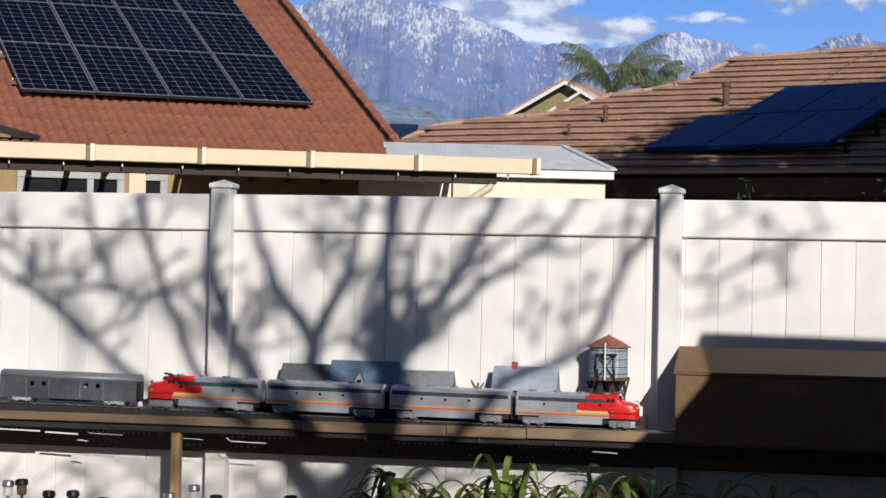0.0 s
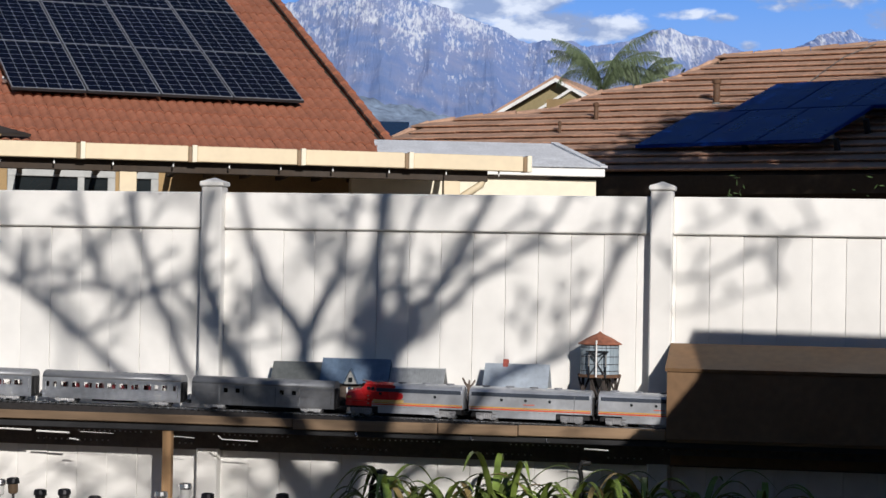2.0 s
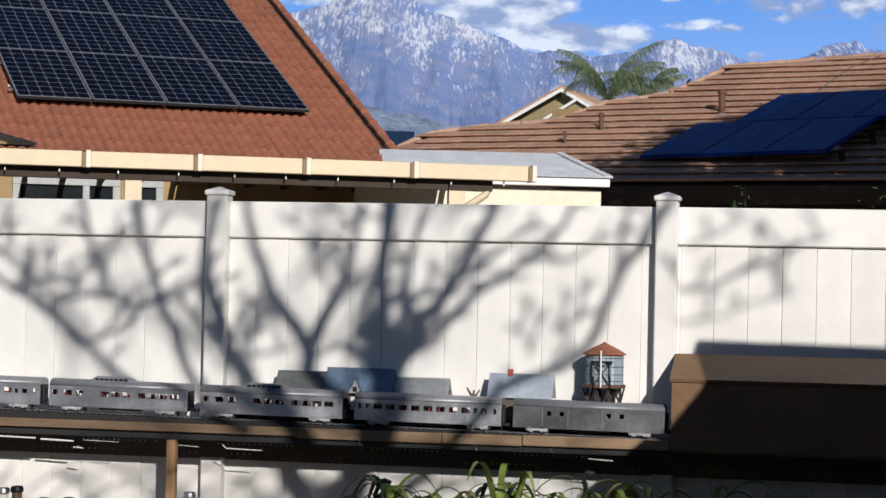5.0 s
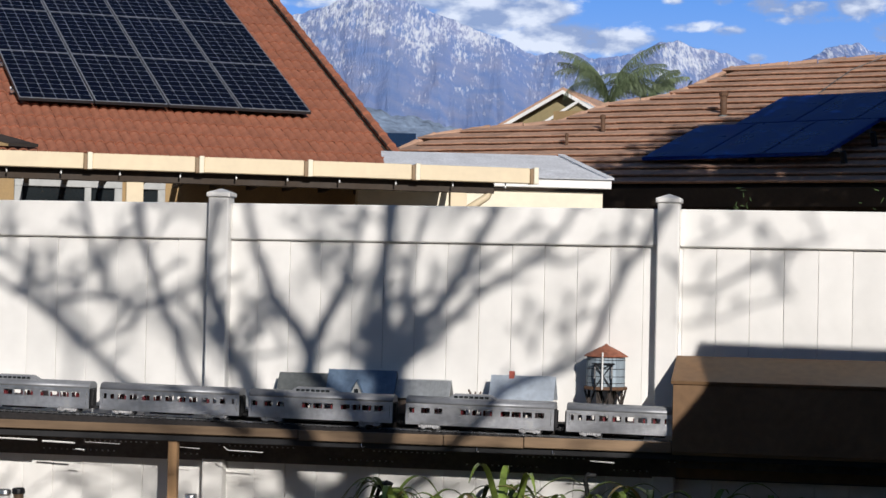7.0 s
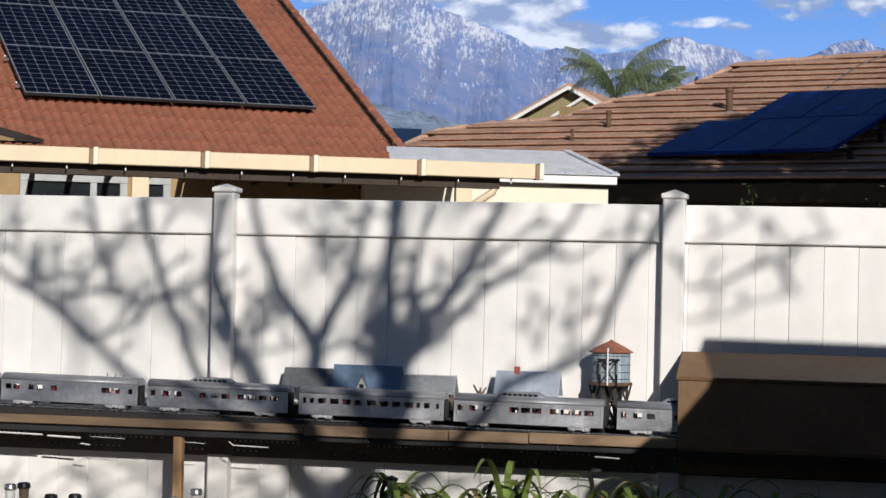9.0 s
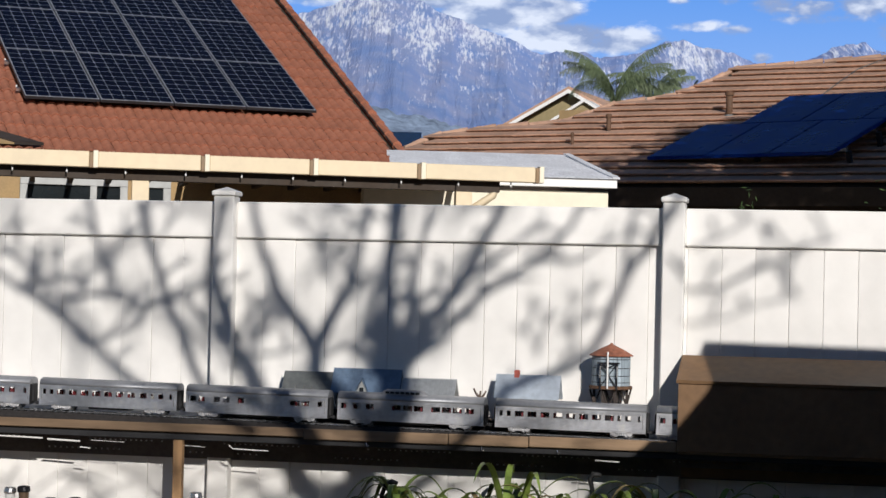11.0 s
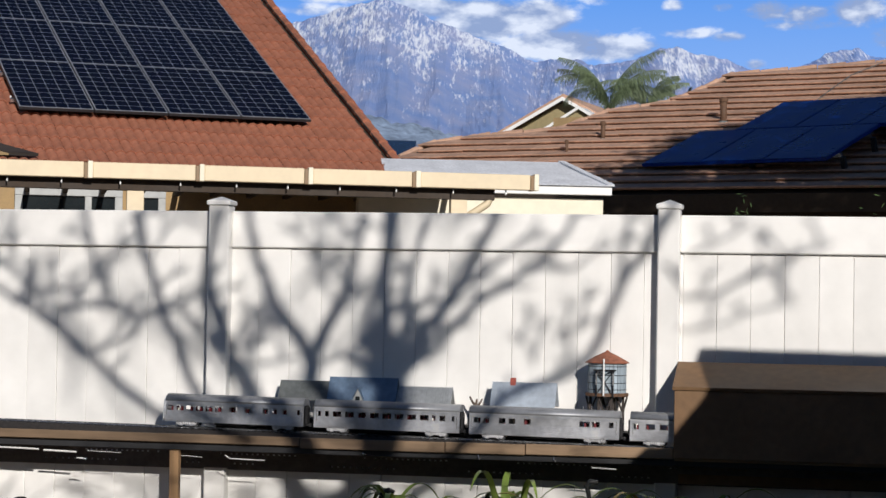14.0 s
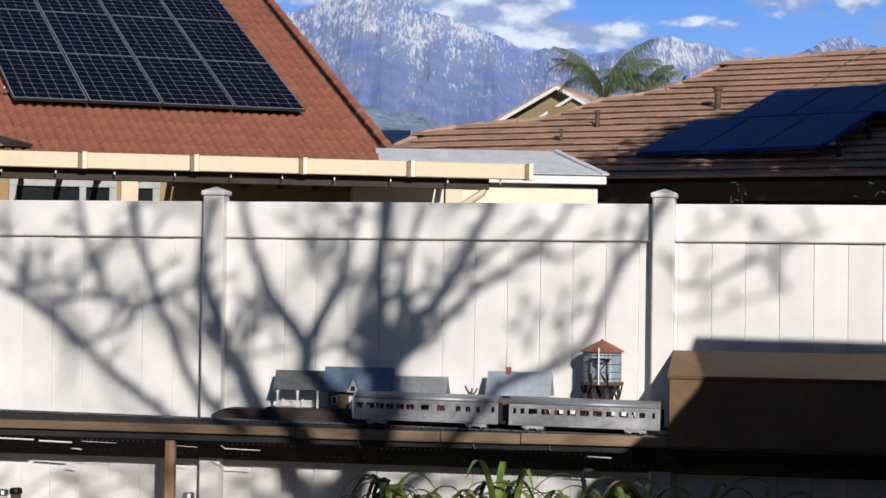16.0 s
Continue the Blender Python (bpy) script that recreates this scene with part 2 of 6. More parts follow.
bm = B()
gully = bm.verts.layers.float.new("gully")
cols, rows = 460, 130
grid = []
for j in range(rows):
    y = 2450 + 1600 * j / (rows - 1)
    line = []
    for i in range(cols):
        x = -1000 + 2200 * i / (cols - 1)
        z, deep = mountain_shape(x, y)
        v = bm.verts.new((x, y, z))
        v[gully] = deep
        line.append(v)
    grid.append(line)
for j in range(rows - 1):
    for i in range(cols - 1):
        bm.faces.new((grid[j][i], grid[j][i + 1], grid[j + 1][i + 1], grid[j + 1][i]))


def mountain_material():
    m = bpy.data.materials.new("snowy_hazed_rock")
    m.use_nodes = True
    n, k = m.node_tree.nodes, m.node_tree.links
    b = n["Principled BSDF"]
    co = n.new("ShaderNodeTexCoord")
    sep = n.new("ShaderNodeSeparateXYZ")
    k.new(co.outputs["Object"], sep.inputs[0])
    mp = n.new("ShaderNodeMapping")
    mp.inputs["Scale"].default_value = (1.35, 0.10, 0.36)
    mp.inputs["Rotation"].default_value = (0, 0.35, 0)
    k.new(co.outputs["Object"], mp.inputs["Vector"])
    t1, t2 = n.new("ShaderNodeTexNoise"), n.new("ShaderNodeTexNoise")
    t1.inputs["Scale"].default_value, t1.inputs["Detail"].default_value, t1.inputs["Roughness"].default_value = 0.15, 8, 0.70
    t2.inputs["Scale"].default_value, t2.inputs["Detail"].default_value = 0.016, 9
    k.new(mp.outputs[0], t1.inputs["Vector"])
    k.new(co.outputs["Object"], t2.inputs["Vector"])
    # rock: two tones, the blue of the distance haze put into the colour
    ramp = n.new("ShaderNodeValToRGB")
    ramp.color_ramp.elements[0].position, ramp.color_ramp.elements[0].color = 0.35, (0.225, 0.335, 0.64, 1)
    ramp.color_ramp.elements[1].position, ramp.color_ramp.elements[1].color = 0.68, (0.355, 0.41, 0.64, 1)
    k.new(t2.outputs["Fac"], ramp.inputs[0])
    # snow grows with height, broken up by gullies
    hgt = n.new("ShaderNodeMapRange")
    hgt.inputs["From Min"].default_value, hgt.inputs["From Max"].default_value = 240, 590
    hgt.inputs["To Min"].default_value, hgt.inputs["To Max"].default_value = -0.15, 0.09
    hgt.clamp = False
    k.new(sep.outputs["Z"], hgt.inputs["Value"])
    # broad drifts: snow lies in slanting patches with bare flanks between
    t3, m3, d3 = n.new("ShaderNodeTexNoise"), n.new("ShaderNodeMapping"), n.new("ShaderNodeMapRange")
    m3.inputs["Scale"].default_value, m3.inputs["Rotation"].default_value = (1.0, 0.2, 0.55), (0, 0.6, 0)
    t3.inputs["Scale"].default_value, t3.inputs["Detail"].default_value, t3.inputs["Distortion"].default_value = 0.018, 4, 1.2
    d3.inputs["From Min"].default_value, d3.inputs["From Max"].default_value = 0.30, 0.70
    d3.inputs["To Min"].default_value, d3.inputs["To Max"].default_value = -0.10, 0.09
    k.new(co.outputs["Object"], m3.inputs["Vector"])
    k.new(m3.outputs[0], t3.inputs["Vector"])
    k.new(t3.outputs["Fac"], d3.inputs["Value"])
    both = n.new("ShaderNodeMath")
    k.new(hgt.outputs[0], both.inputs[0])
    k.new(d3.outputs[0], both.inputs[1])
    # snow lies longest in the gullies
    att, dip, mid = n.new("ShaderNodeAttribute"), n.new("ShaderNodeMath"), n.new("ShaderNodeMath")
    att.attribute_name = "gully"
    dip.operation = "MULTIPLY"
    k.new(att.outputs["Fac"], dip.inputs[0])
    dip.inputs[1].default_value = 0.15
    k.new(both.outputs[0], mid.inputs[0])
    k.new(dip.outputs[0], mid.inputs[1])
    add = n.new("ShaderNodeMath")
    k.new(mid.outputs[0], add.inputs[0])
    k.new(t1.outputs["Fac"], add.inputs[1])
    cut = n.new("ShaderNodeMapRange")
    cut.inputs["From Min"].default_value, cut.inputs["From Max"].default_value = 0.512, 0.655
    k.new(add.outputs[0], cut.inputs["Value"])
    mix = n.new("ShaderNodeMix")
    mix.data_type = "RGBA"
    k.new(cut.outputs[0], mix.inputs["Factor"])
    k.new(ramp.outputs[0], mix.inputs["A"])
    mix.inputs["B"].default_value = (0.85, 0.89, 0.98, 1)
    k.new(mix.outputs["Result"], b.inputs["Base Color"])
    b.inputs["Roughness"].default_value, b.inputs["Specular IOR Level"].default_value = 0.95, 0.1
    bp = n.new("ShaderNodeBump")
    bp.inputs["Strength"].default_value, bp.inputs["Distance"].default_value = 0.6, 20.0
    k.new(t1.outputs["Fac"], bp.inputs["Height"])
    k.new(bp.outputs[0], b.inputs["Normal"])
    return m


tagged(part("mountain", bm, mountain_material(), None, smooth=True), "distant snow-dusted mountain range, blue haze put into its rock colour", "mountain", kind="structure")


# nearer brush-covered foothills, the haze mixed into their blue colour
FOOT = surface("hazed_brush_hillside", (0.19, 0.245, 0.34), 0.95, scale=0.12, vary=0.3, stain=0.35, bump=0.0, spec=0.05)
bm = B()
grid = []
for j in range(24):
    y = 2120 + 320 * j / 23
    row = []
    for i in range(120):
        x = -420 + 760 * i / 119
        crest = float(np.interp(x, [-440, -155, -102, -20, 49, 100, 200, 340], [270, 238, 226, 210, 191, 173, 150, 130]))
        f = j / 23
        z = crest * (0.25 + 0.75 * f ** 0.7) + (7 * noise.noise(Vector((x * 0.05, y * 0.02, 3))) + 5 * noise.noise(Vector((x * 0.13, y * 0.06, 8)))) * f
        row.append(bm.verts.new((x, y, z)))
    grid.append(row)
for r0, r1 in zip(grid, grid[1:]):
    for i in range(119):
        bm.faces.new((r0[i], r0[i + 1], r1[i + 1], r1[i]))
tagged(part("foothills", bm, FOOT, None, smooth=True), "brush-covered foothills with blue haze put into the colour", "hills", kind="structure")


def sky_material():
    m = bpy.data.materials.new("sky_backdrop")
    m.use_nodes = True
    n, k = m.node_tree.nodes, m.node_tree.links
    n.remove(n["Principled BSDF"])
    em = n.new("ShaderNodeEmission")
    k.new(em.outputs[0], n["Material Output"].inputs["Surface"])
    co = n.new("ShaderNodeTexCoord")
    mp = n.new("ShaderNodeMapping")
    mp.inputs["Scale"].default_value = (1.0, 1.0, 1.9)
    k.new(co.outputs["Object"], mp.inputs["Vector"])
    tex = n.new("ShaderNodeTexNoise")
    tex.inputs["Scale"].default_value, tex.inputs["Detail"].default_value, tex.inputs["Roughness"].default_value = 0.011, 9, 0.62
    k.new(mp.outputs[0], tex.inputs["Vector"])
    total = None
    # cloud banks: centre, half width, half height, weight
    for x, z, a, b2, w in ((86, 624, 165, 62, 0.62), (204, 629, 110, 56, 0.60), (249, 572, 160, 50, 0.60), (354, 566, 140, 40, 0.54), (-26, 648, 200, 34, 0.52), (434, 573, 68, 17, 0.34), (-200, 676, 271, 27, 0.42), (-285, 639, 111, 20, 0.34), (500, 660, 35, 20, 0.34), (605, 657, 42, 14, 0.30), (333, 675, 52, 17, 0.30), (545, 599, 99, 16, 0.29), (619, 591, 54, 16, 0.33), (707, 648, 69, 32, 0.38), (779, 640, 99, 32, 0.36), (893, 650, 81, 44, 0.44), (804, 616, 160, 17, 0.30), (678, 530, 30, 16, 0.36), (978, 588, 86, 35, 0.36)):
        v = n.new("ShaderNodeMapping")
        v.inputs["Location"].default_value = (-x / a, 0, -z / b2)
        v.inputs["Scale"].default_value = (1 / a, 0, 1 / b2)
        k.new(co.outputs["Object"], v.inputs["Vector"])
        ln = n.new("ShaderNodeVectorMath")
        ln.operation = "LENGTH"
        k.new(v.outputs[0], ln.inputs[0])
        r = n.new("ShaderNodeMapRange")
        r.interpolation_type = "SMOOTHSTEP"
        r.inputs["From Min"].default_value, r.inputs["From Max"].default_value = 1.3, 0.2
        r.inputs["To Min"].default_value, r.inputs["To Max"].default_value = 0.0, w
        k.new(ln.outputs["Value"], r.inputs["Value"])
        if total is None:
            total = r.outputs[0]
        else:
            x2 = n.new("ShaderNodeMath")
            x2.operation = "MAXIMUM"
            k.new(total, x2.inputs[0])
            k.new(r.outputs[0], x2.inputs[1])
            total = x2.outputs[0]
    add = n.new("ShaderNodeMath")
    k.new(total, add.inputs[0])
    k.new(tex.outputs["Fac"], add.inputs[1])
    cover = n.new("ShaderNodeMapRange")
    cover.interpolation_type = "SMOOTHSTEP"
    cover.inputs["From Min"].default_value, cover.inputs["From Max"].default_value = 0.64, 0.96
    k.new(add.outputs[0], cover.inputs["Value"])
    tone = n.new("ShaderNodeTexNoise")
    tone.inputs["Scale"].default_value, tone.inputs["Detail"].default_value = 0.011, 6
    k.new(mp.outputs[0], tone.inputs["Vector"])
    white = n.new("ShaderNodeValToRGB")
    white.color_ramp.elements[0].position, white.color_ramp.elements[0].color = 0.42, (0.36, 0.44, 0.62, 1)
    white.color_ramp.elements[1].position, white.color_ramp.elements[1].color = 0.60, (0.92, 0.93, 0.95, 1)
    sep = n.new("ShaderNodeSeparateXYZ")
    k.new(co.outputs["Object"], sep.inputs[0])
    # the eastern clouds are thicker and greyer
    grey, dim = n.new("ShaderNodeMapRange"), n.new("ShaderNodeMath")
    grey.inputs["From Min"].default_value, grey.inputs["From Max"].default_value = 330, 720
    grey.inputs["To Min"].default_value, grey.inputs["To Max"].default_value = 0.0, -0.115
    k.new(sep.outputs["X"], grey.inputs["Value"])
    k.new(tone.outputs["Fac"], dim.inputs[0])
    k.new(grey.outputs[0], dim.inputs[1])
    k.new(dim.outputs[0], white.inputs[0])
    up = n.new("ShaderNodeMapRange")
    up.inputs["From Min"].default_value, up.inputs["From Max"].default_value = 350, 720
    k.new(sep.outputs["Z"], up.inputs["Value"])
    blue = n.new("ShaderNodeValToRGB")
    blue.color_ramp.elements[0].color = (0.40, 0.58, 0.90, 1)
    blue.color_ramp.elements[1].color = (0.15, 0.37, 0.84, 1)
    k.new(up.outputs[0], blue.inputs[0])
    mix = n.new("ShaderNodeMix")
    mix.data_type = "RGBA"
    k.new(cover.outputs[0], mix.inputs["Factor"])
    k.new(blue.outputs[0], mix.inputs["A"])
    k.new(white.outputs[0], mix.inputs["B"])
    k.new(mix.outputs["Result"], em.inputs["Color"])
    em.inputs["Strength"].default_value = 1.0
    return m


bm = B()
arc = [(4480 * math.sin(radians(a)), 4480 * math.cos(radians(a))) for a in np.linspace(-22, 22, 23)]
lo, hi = ([bm.verts.new((x, y, z)) for x, y in arc] for z in (-5, 1250))
for i in range(22):
    bm.faces.new((lo[i], lo[i + 1], hi[i + 1], hi[i]))
tagged(part("backdrop", bm, sky_material()), "blue sky with bright broken clouds over the mountains", "sky", kind="structure")

# ---- fence ----
PITCH, FIRST = 2.149, -1.073
PANELS = range(-4, 6)
fence = holder("fence", FENCE, "tall white vinyl privacy fence with capped posts", "fence", kind="structure")
for k in range(-4, 7):
    c = FIRST + k * PITCH
    bm = box(B(), c - 0.0508, c + 0.0508, -0.083, 0.0186, -0.3, 1.853, 0.006)
    post = part("post", bm, VINYL, fence)
    bm = B()
    box(bm, c - 0.059, c + 0.059, -0.0912, 0.0268, 1.853, 1.876, 0.004)
    w, y0 = 0.054, -0.0322
    base = [bm.verts.new((c + sx * w, y0 + sy * w, 1.876)) for sx, sy in ((-1, -1), (1, -1), (1, 1), (-1, 1))]
    tip = bm.verts.new((c, y0, 1.896))
    for i in range(4):
        bm.faces.new((base[i], base[(i + 1) % 4], tip))
    part("post_cap", bm, VINYL, post)
for k in PANELS:
    a, b = FIRST + k * PITCH + 0.0508, FIRST + (k + 1) * PITCH - 0.0508
    part("top_rail", box(B(), a, b, -0.034, 0.006, 1.652, 1.826, 0.006), VINYL, fence)
    part("bottom_rail", box(B(), a, b, -0.045, 0.006, 0.03, 0.17, 0.006), VINYL, fence)

# ---- railway shelf in front of the fence ----
OFF, GRADE = 0.26, 0.0118        # track centre before the fence, its fall along the fence
DECK = 0.748
shelf = holder("railway_shelf", FENCE, "long narrow wooden railway shelf before the fence", "shelf")
part("deck", box(B(), -9.6, 10.6, -0.335, -0.176, DECK - 0.022, DECK, 0.003), WOOD_DARK, shelf, "dark-stained deck board")
for a, b in ((-9.6, -1.93), (-1.90, -1.86), (-1.80, -1.74), (-1.70, -1.67), (-1.41, -1.395), (-1.27, -1.23), (-1.06, -0.90), (-0.64, 10.6)):
    part("rear_board", box(B(), a, b, -0.173, -0.012, DECK - 0.022, DECK, 0.003), WOOD_DARK, shelf, "dark-stained rear deck board")
for a, b, top in ((-9.6, -7.2, 0.778), (-7.196, -4.8, 0.778), (-4.796, -2.4, 0.778), (-2.396, -0.579, 0.774), (-0.575, 0.100, 0.773), (0.104, 0.468, 0.774), (0.472, 1.133, 0.777), (1.137, 3.4, 0.770), (3.404, 5.8, 0.77), (5.804, 8.2, 0.77), (8.204, 10.6, 0.77)):
    drop = 0.040 if a < -0.7 else 0.048
    part("fascia_board", box(B(), a, b, -0.357, -0.336, top - drop, top, 0.003), WOOD_TRIM, shelf, "weathered pine front board")
for c in (-7.9, -5.7, -3.5, -1.19, 3.1, 5.3, 7.5, 9.7):
    part("leg", box(B(), c - 0.022, c + 0.022, -0.327, -0.287, 0.0, 0.6975, 0.003), WOOD_POST, shelf, "square brown wooden leg")
# added black strip that lengthens and darkens the deck's shade
part("ledger", box(B(), -9.6, 10.6, -0.3345, -0.296, 0.698, DECK - 0.0225, 0.002), UNDER, shelf, "black strip added under the deck to deepen its shade")
# slotted strips under the deck, coloured like the shaded fence behind them
def slotted_strip(name, y, z, x0, x1, pitch, hole, height, seed, lo=0.42, hi=0.58):
    rng = random.Random(seed)
    bm = B()
    box(bm, x0, x1, y, y + 0.003, z, z + height * lo)
    box(bm, x0, x1, y, y + 0.003, z + height * hi, z + height)
    x = x0
    while x < x1 - pitch:
        if math.sin(x * 9.0 + seed) + 0.6 * rng.random() > 0.25:
            box(bm, x, x + pitch - hole, y, y + 0.003, z + height * lo, z + height * hi)
        else:
            box(bm, x, x + pitch, y, y + 0.003, z + height * lo, z + height * hi)
        x += pitch
    return part(name, bm, STRIP, shelf, "slotted dark strip standing in for the shade under the deck")


# ---- tunnel box over the track ----
def tunnel_box():
    t = holder("tunnel_box", FENCE, "long brown plywood tunnel box with a sloping lid on the shelf", "tunnel")
    s0, s1 = 1.136, 10.4
    part("front_panel", box(B(), s0, s1, -0.372, -0.3585, 0.735, 1.036, 0.002), BOX_PAINT, t, "brown painted plywood front")
    part("back_panel", box(B(), s0, s1, -0.100, -0.088, 0.60, 1.140, 0.002), BOX_PAINT, t)
    bm = B()
    prism(bm, [(-0.380, 1.037), (-0.085, 1.141), (-0.085, 1.155), (-0.384, 1.051)], s0 - 0.008, s1)
    part("lid", bm, BOX_PAINT, t, "sloping brown plywood lid")
    # end wall with the tunnel mouth
    bm = B()
    prism(bm, [(-0.358, 0.749), (-0.337, 0.749), (-0.337, 0.985), (-0.185, 0.985), (-0.185, 0.749), (-0.101, 0.749), (-0.101, 1.134), (-0.358, 1.043)], s0 + 0.002, s0 + 0.014)
    part("end_wall", bm, BOX_PAINT, t)
    return t


tunnel_box()

# ---- left neighbour's house ----
ROOF_L = pose(-1.903, 27.661, 3.84, 25.02, 0, 20.86)


def barrel_tile():
    """One low double-roll roof tile, its tail to -y."""
    bm = B()
    n = 12
    rows = []
    for y, lift in ((0.0, 0.024), (0.46, 0.002)):
        rows.append([bm.verts.new((0.25 * i / n, y, lift + 0.036 * abs(math.sin(2 * math.pi * i / n)) ** 0.8)) for i in range(n + 1)])
    low = [bm.verts.new((0.25 * i / n, 0.003, 0.008 + 0.036 * abs(math.sin(2 * math.pi * i / n)) ** 0.8)) for i in range(n + 1)]
    for i in range(n):
        bm.faces.new((rows[0][i], rows[0][i + 1], rows[1][i + 1], rows[1][i]))
        bm.faces.new((low[i], low[i + 1], rows[0][i + 1], rows[0][i]))
    for f in bm.faces:
        f.smooth = f.index % 2 == 0
    return bm


def flat_tile():
    """One flat concrete roof tile with a thick tail."""
    bm = B()
    return prism(bm, [(0.0, 0.090), (0.0, 0.076), (0.055, 0.045), (0.40, 0.04), (0.40, 0.062)], 0.002, 0.328)


def tiled(parent, mesh_maker, material, width, course, cells, tilt=0.0, near=None, seed=1):
    """Lay tiles in courses: those of the near stretch as pieces, the others joined."""
    rng = random.Random(seed)
    bm = mesh_maker()
    bmesh.ops.recalc_face_normals(bm, faces=bm.faces)
    me = bpy.data.meshes.new("tile")
    bm.to_mesh(me)
    bm.free()
    me.materials.append(material)
    far, count = [], 0
    for u, v in cells:
        m = pose(u + rng.uniform(-0.002, 0.002), v + rng.uniform(-0.008, 0.008), rng.uniform(0.0, 0.004), tilt, 0, rng.uniform(-0.2, 0.2))
        if count < 300 and near(u, v):
            count += 1
            ob = new("tile", me)
            ob.parent = parent
            ob.matrix_basis = m
        else:
            far.append(m)
    if far:
        vs = np.array([v.co for v in me.vertices])
        fs = [tuple(p.vertices) for p in me.polygons]
        allv, allf = [], []
        for i, m in enumerate(far):
            mm = np.array(m)
            allv.append(vs @ mm[:3, :3].T + mm[:3, 3])
            allf += [tuple(a + i * len(vs) for a in f) for f in fs]
        rest = bpy.data.meshes.new("tiles")
        rest.from_pydata(np.concatenate(allv).tolist(), [], allf)
        rest.materials.append(material)
        ob = new("tiles", rest)
        ob.parent = parent
        tagged(ob, kind="stuff")


house_l = holder("house", pose(0, 0, 0), "tan stucco house under a red tiled roof", "house")
roof_l = new("roof")
roof_l.parent = house_l
roof_l.matrix_basis = ROOF_L
tagged(roof_l, "red clay double-roll tile roof")
part("roof_deck", box(B(), -8.0, 0.86, -2.0, 5.95, -0.16, -0.02), DARK, roof_l)
# verge tiles along the rake
bm = B()
v = -2.0
while v < 5.8:
    tube(bm, [(0.882, v, 0.020), (0.882, v + 0.42, -0.006)], [0.070, 0.060], 10)
    v += 0.39
box(bm, 0.945, 0.985, -2.0, 5.9, -0.16, 0.0)
part("verge_tiles", bm, CLAY, roof_l, "stepped verge tiles")
# jagged dark strip laid on as the verge's shadow line
jag = [(0.808, 5.8), (0.808, -2.0)]
for i in range(19):
    jag += [(0.832, -2.0 + 0.41 * i), (0.812, -1.62 + 0.41 * i)]
bm = prism(B(), jag, 0.034, 0.048, "z")
part("verge_gap", bm, WOOD_DARK, roof_l, "dark stepped strip drawn as the shadow line of the verge")
LEFT_CELLS = [(-8.0 + 0.25 * i, -2.0 + 0.41 * j) for j in range(20) for i in range(35)]
# the gable end of a side wing at the foot of the slope
bm = B()
prism(bm, [(-5.6, -0.80), (-5.6, -1.10), (-4.25, -2.0), (-3.9, -2.0)], 0.09, 0.13, "z")
part("wing_edge", bm, WOOD_DARK, roof_l, "dark timber edge of a side wing")
bm = B()
prism(bm, [(-5.6, -1.104), (-5.6, -2.0), (-4.256, -2.0)], 0.09, 0.115, "z")
part("wing_gable", bm, STUCCO, roof_l, "tan gable of a side wing")
# back slope and walls
ROOF_LB = pose(-1.903, 27.661, 3.84, 0, 0, 20.86)
walls_l = new("shell")
walls_l.parent = house_l
walls_l.matrix_basis = ROOF_LB
part("front_wall", box(B(), -7.6, 0.45, -1.2, -0.95, -3.84, -0.60), STUCCO, walls_l)
part("side_wall", box(B(), 0.20, 0.45, -0.94, 11.0, -3.84, -0.60), STUCCO, walls_l)
bm = B()
prism(bm, [(-0.94, -0.6), (11.0, -0.6), (5.3, 2.30)], 0.20, 0.45)
part("gable", bm, STUCCO, walls_l)
bm = B()
prism(bm, [(5.40, 2.36), (5.40, 2.50), (12.4, -0.72), (12.4, -0.86)], -8.0, 0.86)
part("back_roof", bm, CLAY, walls_l)


